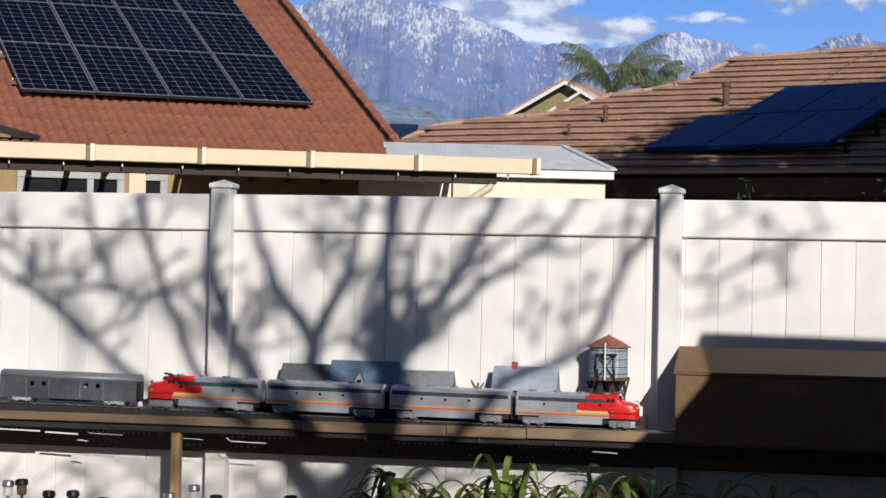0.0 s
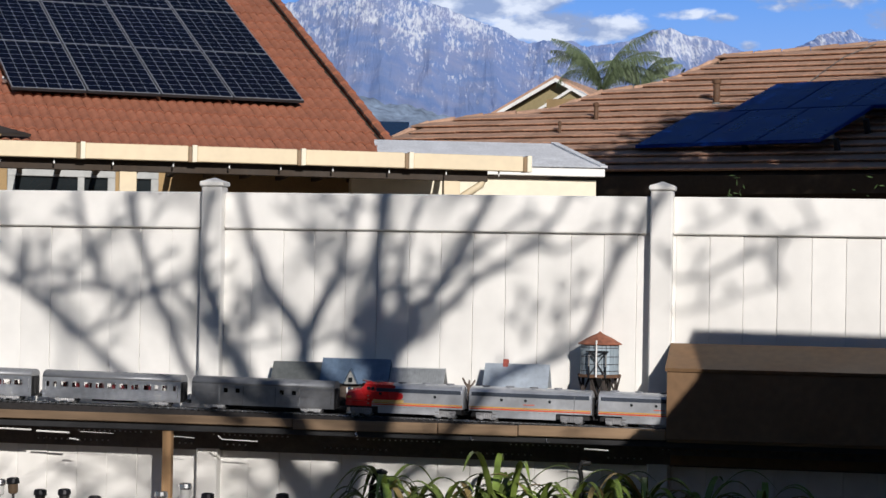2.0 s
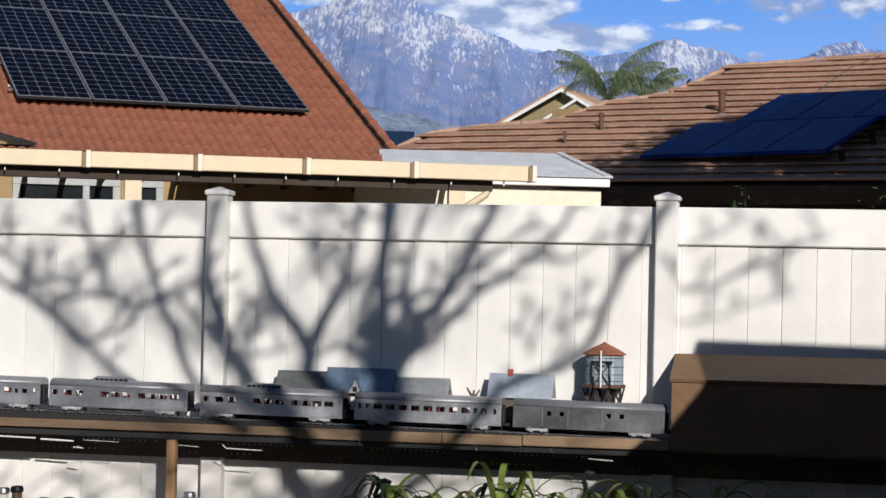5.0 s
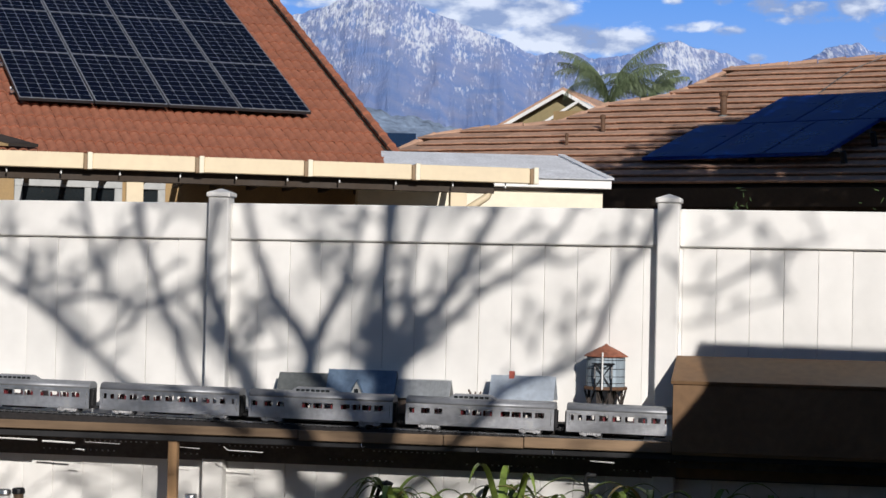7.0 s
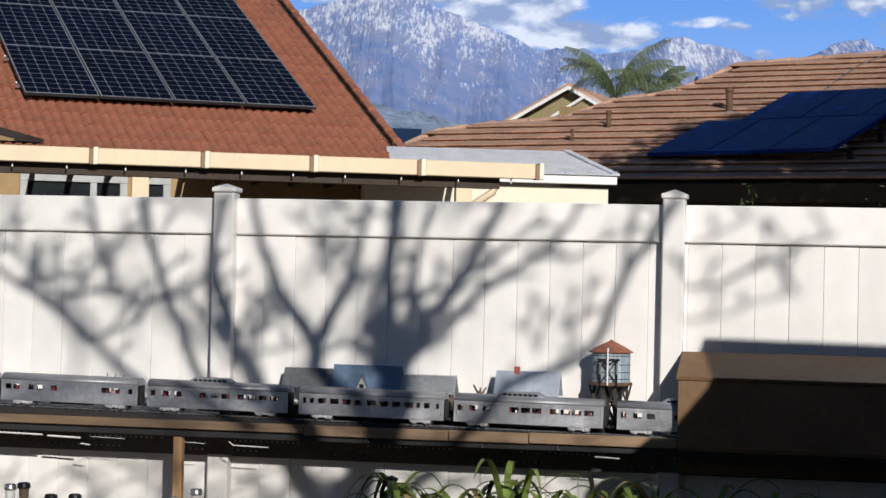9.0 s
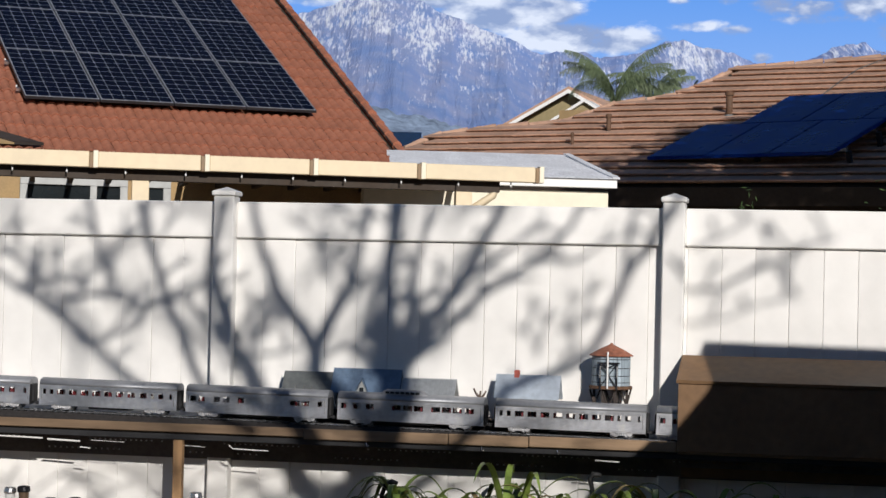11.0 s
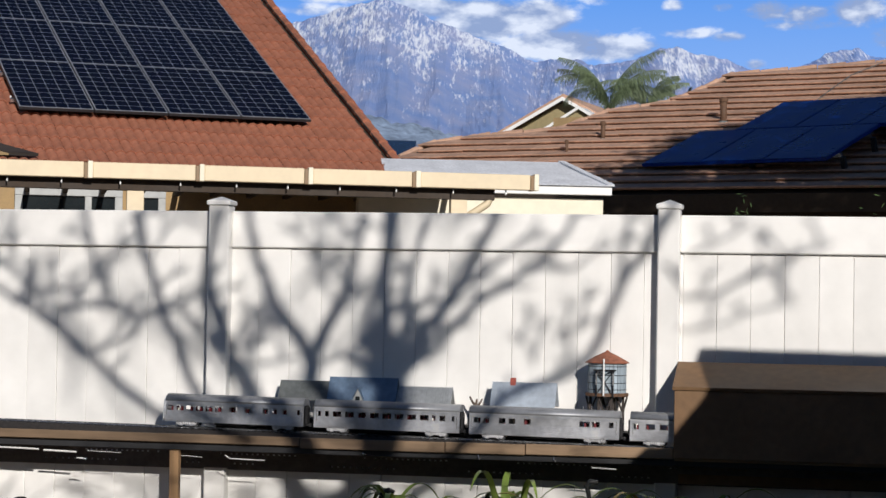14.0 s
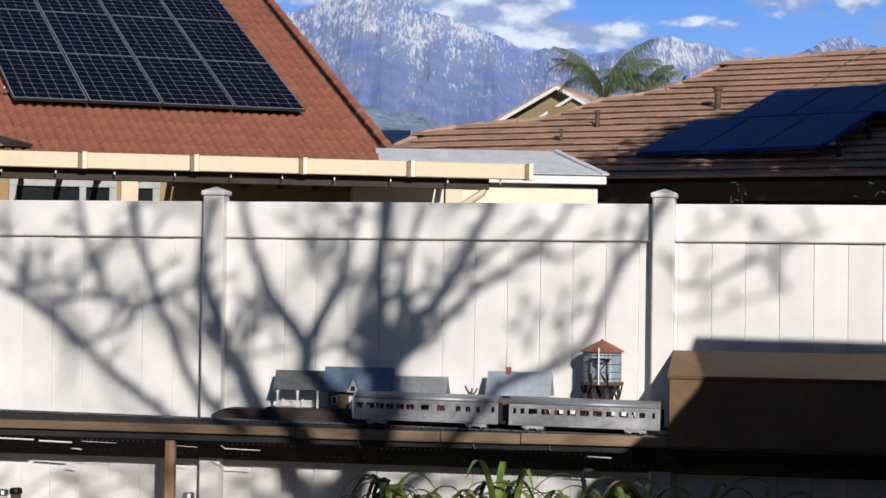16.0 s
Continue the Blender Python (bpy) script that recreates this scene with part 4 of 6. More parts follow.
limb("limb", 6.1, (0.015, 0.008), (-2.13, 1.38), (-2.01, 1.42), (-1.91, 1.45), (-1.77, 1.41))
limb("limb", 6.1, (0.012, 0.007), (-2.04, 1.34), (-2.08, 1.49), (-2.19, 1.57), (-2.31, 1.66))
limb("limb", 6.6, (0.041, 0.027), (-0.24, 1.02), (-0.25, 1.18), (-0.26, 1.31), (-0.27, 1.44), (-0.26, 1.61), (-0.25, 1.77), (-0.25, 1.87), (-0.25, 1.98))
limb("limb", 6.6, (0.054, 0.033), (-0.31, 1.00), (-0.24, 1.12), (-0.12, 1.21))
limb("limb", 6.6, (0.024, 0.012), (-0.16, 1.26), (-0.16, 1.42), (-0.13, 1.58), (-0.10, 1.70), (-0.08, 1.85))
limb("limb", 6.6, (0.030, 0.011), (-0.31, 1.12), (-0.34, 1.31), (-0.32, 1.47))
limb("limb", 6.7, (0.033, 0.018), (-0.21, 1.05), (-0.13, 1.21), (-0.03, 1.32), (0.05, 1.42), (0.10, 1.51), (0.15, 1.61), (0.21, 1.72), (0.28, 1.85), (0.32, 1.96))
limb("limb", 6.7, (0.019, 0.012), (-0.12, 1.17), (0.03, 1.27), (0.13, 1.36), (0.24, 1.45), (0.34, 1.52), (0.45, 1.59), (0.51, 1.64), (0.58, 1.72), (0.64, 1.84))
limb("limb", 6.7, (0.019, 0.012), (0.08, 1.48), (0.18, 1.53), (0.26, 1.59), (0.32, 1.64))
limb("limb", 6.7, (0.015, 0.008), (0.41, 1.56), (0.50, 1.59), (0.60, 1.57), (0.66, 1.59))
limb("limb", 6.7, (0.016, 0.011), (-0.13, 1.39), (-0.02, 1.41), (0.05, 1.42))
limb("limb", 6.8, (0.030, 0.016), (-0.23, 0.38), (-0.08, 0.52), (0.07, 0.67), (0.20, 0.83), (0.28, 0.93), (0.44, 1.01), (0.59, 1.08), (0.70, 1.15), (0.76, 1.26), (0.80, 1.37), (0.85, 1.49), (0.90, 1.58), (0.97, 1.65), (1.02, 1.76), (1.08, 1.87))
limb("limb", 6.8, (0.010, 0.007), (0.81, 1.39), (0.85, 1.57), (0.86, 1.73), (0.91, 1.83))
limb("limb", 6.9, (0.007, 0.005), (1.10, 1.29), (1.32, 1.33), (1.47, 1.40), (1.62, 1.43))
limb("limb", 6.9, (0.011, 0.007), (1.03, 1.57), (1.13, 1.45), (1.27, 1.46), (1.42, 1.54), (1.52, 1.58), (1.64, 1.65), (1.80, 1.70))
limb("limb", 6.9, (0.008, 0.005), (1.16, 1.64), (1.31, 1.71), (1.44, 1.79))
limb("limb", 6.9, (0.007, 0.005), (1.54, 1.57), (1.61, 1.48), (1.65, 1.43))
limb("limb", 6.5, (0.012, 0.012), (-0.49, 1.76), (-0.46, 1.73), (-0.44, 1.70))
limb("limb", 6.5, (0.012, 0.007), (-0.61, 1.68), (-0.61, 1.57), (-0.57, 1.47))
limb("limb", 6.7, (0.008, 0.005), (0.34, 1.27), (0.42, 1.22), (0.46, 1.12))
limb("limb", 6.7, (0.008, 0.005), (0.55, 1.26), (0.60, 1.28), (0.69, 1.31))
limb("limb", 6.6, (0.040, 0.010), (-0.24, 1.07), (-0.34, 1.19), (-0.38, 1.25))
limb("limb", 6.6, (0.040, 0.010), (-0.24, 1.07), (-0.29, 1.23), (-0.31, 1.31))
limb("limb", 6.6, (0.040, 0.010), (-0.24, 1.07), (-0.18, 1.23), (-0.16, 1.33))
limb("limb", 6.6, (0.040, 0.010), (-0.24, 1.07), (-0.38, 1.11), (-0.46, 1.15))
limb("limb", 6.6, (0.040, 0.010), (-0.24, 1.07), (-0.09, 1.14), (0.03, 1.20))
limb("limb", 6.6, (0.040, 0.010), (-0.24, 1.07), (-0.12, 1.23), (-0.08, 1.30))
# unseen loose twigs added to thin the sun near the ground
rng = random.Random(77)
bm = B()
for i in range(280):
    a = tree_point(rng.uniform(-2.5, 1.5), rng.uniform(0.02, 0.56), rng.uniform(6.2, 7.0)) - TREE_AT
    d = Vector((rng.uniform(-1, 1), rng.uniform(-0.5, 0.5), rng.uniform(-0.5, 0.5))).normalized() * rng.uniform(0.10, 0.26)
    tube(bm, [a - d, a + Vector((0, 0, 0.02)), a + d], [0.006, 0.005, 0.003], 5)
tagged(part("twigs", bm, BARK, tree), "fine unseen twigs added to dim the lower fence", kind="stuff")

# an unseen second bare tree, added far from the fence for a soft mottling of shade
soft_tree = holder("bare_tree", Matrix.Translation((tree_point(-0.8, 1.0, 12.2)).to_2d().to_3d()), "unseen second bare tree added for soft mottled shade", "tree")
SOFT_AT = soft_tree.matrix_world.translation.copy()
top = tree_point(-0.8, 0.3, 12.2).z
bm = B()
tube(bm, [(0, 0, 0), (0.05, 0, 1.5), (-0.03, 0.02, top * 0.7), (0.02, 0, top)], [0.16, 0.12, 0.10, 0.05], 12)
part("trunk", bm, BARK, soft_tree, smooth=True)
rng = random.Random(19)
for i in range(20):
    s0, z0 = rng.uniform(-2.3, 0.2), rng.uniform(1.05, 1.9)
    a = tree_point(s0, z0, rng.uniform(11.7, 12.7)) - SOFT_AT
    lean = Vector((rng.uniform(-0.35, 0.35), rng.uniform(-0.2, 0.2), rng.uniform(0.1, 0.34)))
    r = rng.uniform(0.012, 0.02)
    bm = B()
    tube(bm, [a - lean * 0.6, a + Vector((0.02, 0, 0.01)), a + lean * 0.6], [r, r * 0.9, r * 0.4], 6)
    for w in range(3):
        d = (lean + Vector((rng.uniform(-0.3, 0.3), 0, rng.uniform(-0.2, 0.3)))) * 0.6
        tube(bm, [a, a + d], [r * 0.6, r * 0.2], 5)
    # a thin stem that carries the spray
    tube(bm, [a - lean * 0.6, (a - lean * 0.6).lerp(Vector((0, 0, top * 0.9)), 0.5), Vector((0, 0, top * 0.88))], [0.004, 0.005, 0.007], 5)
    part("spray", bm, BARK, soft_tree)

# ---- unseen hut added off to the side, shaped to throw shadow over the tunnel box ----
hut = holder("shade_hut", FENCE, "unseen low brown hut shaped to shade the tunnel box", "shed")
back = FENCE.inverted().to_3x3() @ SUN * 3.3
bm = B()
a, b = Vector((1.215, 0, 1.212)) + back, Vector((11.0, 0, 1.10)) + back
c, d = Vector((0.93, -0.2, 0.62)) + back, Vector((11.0, -0.2, 0.55)) + back
e, f = Vector((0.97, 0.25, 0.62)) + back, Vector((11.0, 0.25, 0.55)) + back
# the slopes break above the eaves to bend the shadow's edge
m, n = Vector((1.125, -0.09, 0.88)) + back, Vector((11.0, -0.09, 0.80)) + back
o, p = Vector((1.130, 0.11, 0.88)) + back, Vector((11.0, 0.11, 0.80)) + back
vs = [bm.verts.new(q) for q in (a, b, c, d, e, f, m, n, o, p)]
for q in ((0, 1, 7, 6), (6, 7, 3, 2), (0, 8, 9, 1), (8, 4, 5, 9), (0, 6, 8), (6, 2, 4, 8), (1, 9, 7), (9, 5, 3, 7), (2, 3, 5, 4)):
    bm.faces.new([vs[i] for i in q])
part("roof", bm, ROOFING, hut, "brown felt roof")
part("wall", box(B(), 0.74 + back.x, 10.9 + back.x, -0.12 + back.y, 0.2 + back.y, 0.0, 0.53 + back.z), BOX_PAINT, hut)


# ---- unseen evergreen added beside the brown roof to shade its lower half ----
def leafy_tree(m, height, crown_at, spread, clumps, seed, label):
    rng = random.Random(seed)
    t = holder("evergreen_tree", m, label, "tree")
    bm = B()
    tube(bm, [(0, 0, 0), (0.1, 0, height * 0.4), (0.0, 0.1, height * 0.7), (crown_at[0], crown_at[1], height)], [0.22, 0.17, 0.13, 0.05], 10)
    part("trunk", bm, BARK, t, smooth=True)
    leaves = B()
    for i in range(clumps):
        while True:
            q = Vector((rng.uniform(-1, 1), rng.uniform(-1, 1), rng.uniform(-1, 1)))
            if q.length < 1:
                break
        c = Vector((crown_at[0] + q.x * spread[0], crown_at[1] + q.y * spread[1], crown_at[2] + q.z * spread[2] + 0.28 * q.x * spread[0]))
        if i % 24 == 0:
            bm = B()
            a = Vector((crown_at[0] * 0.3, 0, height * 0.62))
            tube(bm, [a, a.lerp(c, 0.5) + Vector((0, 0, 0.15)), c], [0.06, 0.04, 0.01], 6)
            part("limb", bm, BARK, t)
        for w in range(26):
            p = c + Vector((rng.gauss(0, 0.17), rng.gauss(0, 0.17), rng.gauss(0, 0.11)))
            d = Vector((rng.uniform(-1, 1), rng.uniform(-1, 1), rng.uniform(-0.6, 0.6))).normalized()
            sd = d.orthogonal().normalized() * 0.035
            leaves.faces.new([leaves.verts.new(x) for x in (p, p + d * 0.07 + sd, p + d * 0.14, p + d * 0.07 - sd)])
    part("crown", leaves, BUSH, t)
    return t


leafy_tree(pose(7.4, 17.4, 0), 6.4, (0.0, 0.0, 6.35), (4.2, 1.4, 1.38), 950, 21, "unseen broad evergreen added to shade the brown tiled roof")

# ---- the owner's house behind the camera ----
own = holder("house", pose(0.5, -4.6, 0), "two-storey tan house on the camera's side of the yard", "house")
part("wall", box(B(), -11, 11, -6.5, 0, 0, 4.7), STUCCO, own)
bm = B()
prism(bm, [(0.5, 4.6), (0.5, 4.75), (-3.2, 6.35), (-7.0, 4.75), (-7.0, 4.6)], -11.4, 11.4)
part("roof", bm, CONCRETE_TILE, own, "brown tiled roof")
for x in (-7, -2.5, 2.5, 7):
    w = part("window", box(B(), x - 0.8, x + 0.8, 0.002, 0.05, 1.0, 2.2, 0.005), WHITE, own)
    part("pane", box(B(), x - 0.72, x + 0.72, 0.051, 0.056, 1.08, 2.12), PANE, w)

# ---- track ----
def rail_z(s):
    return 0.790 - GRADE * s


TRACK = FENCE @ pose(0, -OFF, 0.790, 0, math.degrees(math.atan(GRADE)), 0)
track = holder("railway_track", TRACK, "model railway track on dark ballast", "track")
bm = B()
prism(bm, [(-0.062, -0.034), (-0.046, -0.011), (0.046, -0.011), (0.062, -0.034), (0.062, -0.060), (-0.062, -0.060)], -9.5, 10.4)
part("roadbed", bm, BALLAST, track)
bm = B()
x = -9.5
while x < 10.4:
    box(bm, x, x + 0.016, -0.042, 0.042, -0.012, -0.006)
    x += 0.034
tagged(part("sleeper_bed", bm, UNDER, track), "black sleepers", kind="stuff")
for y in (-0.0225, 0.0225):
    bm = B()
    prism(bm, [(y - 0.004, -0.006), (y + 0.004, -0.006), (y + 0.001, -0.003), (y + 0.0018, 0.0), (y - 0.0018, 0.0), (y - 0.001, -0.003)], -9.5, 10.4)
    part("rail", bm, STEEL, track)


# ---- train ----
def section(w, top, z0, skirt=0.0, n=5):
    """Half-round car-body outline of (y, z), from one sill over the roof to the other."""
    side = [(-w + skirt, z0), (-w, z0 + (top - z0) * 0.15), (-w, z0 + (top - z0) * 0.68)]
    for i in range(1, n + 1):
        a = math.pi / 2 * i / n
        side.append((-w * math.cos(a), z0 + (top - z0) * (0.68 + 0.32 * math.sin(a))))
    return side + [(-y, z) for y, z in side[-2::-1]]


def loft(bm, stations, cap0=True, cap1=True):
    """Skin between outlines at stations of (x, outline)."""
    rings = [[bm.verts.new((x, y, z)) for y, z in o] for x, o in stations]
    for a, b in zip(rings, rings[1:]):
        for i in range(len(a) - 1):
            bm.faces.new((a[i], a[i + 1], b[i + 1], b[i]))
        bm.faces.new((a[-1], a[0], b[0], b[-1]))
    if cap0:
        bm.faces.new(rings[0][::-1])
    if cap1:
        bm.faces.new(rings[-1])
    return bm


def bogie(parent, x, axles, length, label, top=0.031, material=None):
    """A bogie: sprung side frames, boxes over the axles, wheels within."""
    bm, h = B(), length / 2
    for sy in (-1, 1):
        y0, y1 = sorted((sy * 0.041, sy * 0.047))
        a0, a1 = sorted((sy * 0.0465, sy * 0.052))
        # one cast frame, wide above and rounded below, with boxes and springs on it
        prism(bm, [(x - h, top - 0.006), (x - h * 0.94, top), (x + h * 0.94, top), (x + h, top - 0.006), (x + h * 0.92, 0.014), (x + h * 0.78, 0.008), (x + h * 0.40, 0.006), (x + h * 0.28, 0.011), (x - h * 0.28, 0.011), (x - h * 0.40, 0.006), (x - h * 0.78, 0.008), (x - h * 0.92, 0.014)], y0, y1, "y")
        for i in range(axles):
            c = x + length * 0.66 * (i / (axles - 1) - 0.5)
            tube(bm, [(c, sy * 0.046, 0.0165), (c, sy * 0.0535, 0.0165)], [0.0085, 0.0065], 10)
            box(bm, c - 0.0105, c + 0.0105, a0, a1 - 0.0015, top - 0.009, top - 0.003, 0.001)
        for d in (-0.13, -0.045, 0.045, 0.13):   # spring sets
            tube(bm, [(x + d * length, sy * 0.048, 0.013), (x + d * length, sy * 0.048, top - 0.004)], 0.0032, 6)
        box(bm, x - h * 0.95, x + h * 0.95, a0, a1 - 0.003, top - 0.0025, top - 0.0005)
    box(bm, x - 0.008, x + 0.008, -0.0405, 0.0405, 0.0165, 0.0225)
    b = part("bogie", bm, material or TRUCK, parent, label)
    for i in range(axles):
        c = x + length * 0.72 * (i / (axles - 1) - 0.5)
        bm = B()
        for sy in (-1, 1):
            tube(bm, [(c, sy * 0.0215, 0.0155), (c, sy * 0.0265, 0.0155)], 0.0155, 14)
        tube(bm, [(c, -0.024, 0.0155), (c, 0.024, 0.0155)], 0.003, 6)
        part("wheelset", bm, STEEL, b)
    return b


def coupler(parent, x, sign):
    bm = B()
    box(bm, min(x, x + sign * 0.022), max(x, x + sign * 0.022), -0.006, 0.006, 0.026, 0.034, 0.001)
    box(bm, min(x + sign * 0.014, x + sign * 0.026), max(x + sign * 0.014, x + sign * 0.026), -0.010, 0.010, 0.022, 0.038, 0.002)
    part("coupler", bm, UNDER, parent)


def sided(name, x0, x1, z0, z1, y, material, parent, label="", t=0.0014):
    """The same flat piece on either side of a car."""
    part(name, box(B(), x0, x1, -y - t, -y, z0, z1), material, parent, label)
    part(name, box(B(), x0, x1, y, y + t, z0, z1), material, parent, label)


def porthole(e, x, z, y, r, sides=14):
    for sy in (-1, 1):
        part("porthole", tube(B(), [(x, sy * (y - 0.001), z), (x, sy * (y + 0.0016), z)], r, sides), PANE, e)


def loco_common(e, x0, x1):
    sided("side_grille", x0 + 0.012, min(x1, 0.12) if x1 < 0.2 else x1, 0.114, 0.132, 0.0518, GRILLE, e, "dark upper grille band")
    for sy in (-1, 1):
        bm = B()
        a, b = sorted((sy * 0.0533, sy * 0.0539))
        x = x0 + 0.016
        while x < (0.116 if x1 < 0.2 else x1 - 0.004):
            box(bm, x, x + 0.0012, a, b, 0.117, 0.130)
            x += 0.006
        tagged(part("grille_insert", bm, UNDER, e), kind="stuff")
    sided("skirt", x0 + 0.11, x1 - (0.055 if x1 < 0.2 else 0.15), 0.018, 0.0465, 0.049, SILVER, e, "silver fuel tank skirt")
    part("underframe", box(B(), x0 + 0.01, 0.27, -0.038, 0.038, 0.022, 0.0465), UNDER, e)
    for x in (x0 + 0.085, 0.19):
        bogie(e, x, 2, 0.104, "grey cast locomotive bogie", 0.038, TRUCK_DARK)
    for i, x in enumerate(np.linspace(x0 + 0.07, 0.12, 4)):
        part("roof_fan", lathe(B(), [(0.020, 0.0), (0.020, 0.006), (0.016, 0.008)], 16, (x, 0, 0.1535)), ROOF_GREY, e, "round roof fan")


def locomotive_a(name, m, label):
    e = holder(name, m, label, "locomotive", "diesel units of the train")
    L0 = -0.286
    full = section(0.052, 0.157, 0.047)
    part("body", loft(B(), [(L0, section(0.046, 0.150, 0.047)), (L0 + 0.006, full), (0.045, full)]), SILVER, e, "silver locomotive body")
    # red nose and cab over a silver lower band
    hood = section(0.052, 0.157, 0.070)
    bm = loft(B(), [(0.045, hood), (0.165, hood), (0.178, section(0.0522, 0.157, 0.070)), (0.197, section(0.0515, 0.133, 0.070)), (0.212, section(0.051, 0.127, 0.070)), (0.245, section(0.049, 0.123, 0.070)), (0.266, section(0.044, 0.117, 0.070)), (0.279, section(0.036, 0.108, 0.070)), (0.286, section(0.026, 0.097, 0.071))])
    nose = part("nose", bm, RED, e, "bright red bulldog nose and cab", smooth=True)
    low = [(-0.052, 0.047), (-0.052, 0.069), (0.052, 0.069), (0.052, 0.047)]
    part("lower_body", loft(B(), [(0.0455, low), (0.1395, low)]), SILVER, e)
    bm = loft(B(), [(0.140, low), (0.245, [(y * 0.95, z) for y, z in low]), (0.270, [(y * 0.84, z) for y, z in low]), (0.283, [(y * 0.62, z) for y, z in low]), (0.288, [(y * 0.4, z) for y, z in low])])
    part("lower_nose", bm, RED, e, "red lower nose")
    part("pilot", loft(B(), [(0.235, [(-0.046, 0.010), (-0.046, 0.037), (0.046, 0.037), (0.046, 0.010)]), (0.272, [(-0.040, 0.010), (-0.044, 0.037), (0.044, 0.037), (0.040, 0.010)]), (0.286, [(-0.018, 0.008), (-0.022, 0.037), (0.022, 0.037), (0.018, 0.008)])]), ALUMINIUM, e, "silver pilot")
    # the sweep of red on the silver side over a rounded yellow band
    def sweep(name, mat, y, x0, x1, z0, z1, round_rear, round_front):
        r, n, out = (z1 - z0) / 2, 8, []
        for i in range(n + 1):
            a = math.pi * i / n
            out.append((x0 - (1.5 * r * math.sin(a) if round_rear else 0), (z0 + z1) / 2 + r * math.cos(a)))
        for i in range(n + 1):
            a = math.pi * i / n
            out.append((x1 + (r * math.sin(a) if round_front else 0), (z0 + z1) / 2 - r * math.cos(a)))
        keep = [p for k, p in enumerate(out) if k == 0 or (abs(p[0] - out[k - 1][0]) + abs(p[1] - out[k - 1][1])) > 1e-5]
        part(name, prism(B(), keep, -y - 0.001, -y, "y"), mat, e)
        part(name, prism(B(), keep, y, y + 0.001, "y"), mat, e)
    sweep("yellow_band", CREAM_BAND, 0.0521, 0.0, 0.128, 0.0675, 0.0815, True, True)
    sweep("red_sweep", RED, 0.0533, 0.020, 0.166, 0.079, 0.1155, True, False)
    sweep("red_crest", RED, 0.0505, 0.040, 0.166, 0.1315, 0.146, True, False)
    sided("yellow_stripe", L0 + 0.004, 0.14, 0.062, 0.0665, 0.0521, YELLOW, e)
    sided("red_stripe", L0 + 0.004, 0.14, 0.0545, 0.0595, 0.0521, ORANGE, e)
    bm = loft(B(), [(0.250, [(-0.0485, 0.082), (-0.0485, 0.090), (0.0485, 0.090), (0.0485, 0.082)]), (0.272, [(-0.0425, 0.082), (-0.0425, 0.090), (0.0425, 0.090), (0.0425, 0.082)]), (0.2885, [(-0.022, 0.082), (-0.022, 0.090), (0.022, 0.090), (0.022, 0.082)])])
    part("nose_band", bm, YELLOW, e, "yellow nose band")
    # windscreen, side windows, lamps
    for sy in (-1, 1):
        bm = B()
        box(bm, -0.002, 0.002, min(sy * 0.006, sy * 0.040), max(sy * 0.006, sy * 0.040), -0.009, 0.009, m=pose(0.1915, 0, 0.1425, 0, -38, sy * -6))
        part("windscreen", bm, PANE, nose)
    sided("side_window", 0.128, 0.143, 0.121, 0.135, 0.0540, PANE, nose)
    sided("side_window", 0.148, 0.163, 0.121, 0.135, 0.0540, PANE, nose)
    porthole(e, 0.100, 0.106, 0.0540, 0.0065)
    porthole(e, -0.155, 0.100, 0.0522, 0.0065)
    bm = B()
    tube(bm, [(0.266, 0, 0.120), (0.281, 0, 0.116)], [0.012, 0.011], 12)
    part("headlamp", bm, STEEL, nose, "chrome-rimmed headlamp")
    for sy in (-1, 1):
        bm = B()
        tube(bm, [(0.272, sy * 0.030, 0.098), (0.282, sy * 0.030, 0.097)], [0.007, 0.006], 10)
        part("number_lamp", bm, STEEL, nose)
    for z in (0.058, 0.075, 0.092):
        sided("step", 0.150, 0.160, z, z + 0.005, 0.0545, STEEL, e)
    bm = B()
    for dx, dz in ((0.0, 0.0), (0.010, 0.0)):
        tube(bm, [(0.150 + dx, 0.012, 0.160), (0.190 + dx, 0.012, 0.163)], [0.003, 0.006], 8)
    part("horn", bm, STEEL, e)
    for ob in e.children_recursive:
        for v in ob.data.vertices:
            if v.co.x > 0.16:
                v.co.x = 0.16 + (v.co.x - 0.16) * 0.86
    loco_common(e, L0, 0.165)
    coupler(e, L0, -1)
    coupler(e, 0.266, 1)
    return e


def locomotive_b(name, m, label):
    e = holder(name, m, label, "locomotive", "diesel units of the train")
    L0, L1 = -0.281, 0.281
    full = section(0.052, 0.157, 0.047)
    slim = section(0.046, 0.150, 0.047)
    part("body", loft(B(), [(L0, slim), (L0 + 0.006, full), (L1 - 0.006, full), (L1, slim)]), SILVER, e, "silver booster body")
    sided("yellow_stripe", L0 + 0.004, L1 - 0.004, 0.062, 0.0665, 0.0521, YELLOW, e)
    sided("red_stripe", L0 + 0.004, L1 - 0.004, 0.0545, 0.0595, 0.0521, ORANGE, e)
    for x in (-0.13, -0.02, 0.09):
        porthole(e, x, 0.100, 0.0522, 0.0065)
    sided("badge", -0.03, 0.02, 0.080, 0.083, 0.0521, ORANGE, e)
    sided("door", 0.20, 0.203, 0.045, 0.128, 0.0521, ROOF_GREY, e)
    loco_common(e, L0, L1 - 0.012)
    coupler(e, L0, -1)
    coupler(e, L1, 1)
    for x in (L0, L1):
        part("diaphragm", box(B(), min(x, x + math.copysign(0.006, x)), max(x, x + math.copysign(0.006, x)), -0.03, 0.03, 0.04, 0.125, 0.002), UNDER, e)
    return e


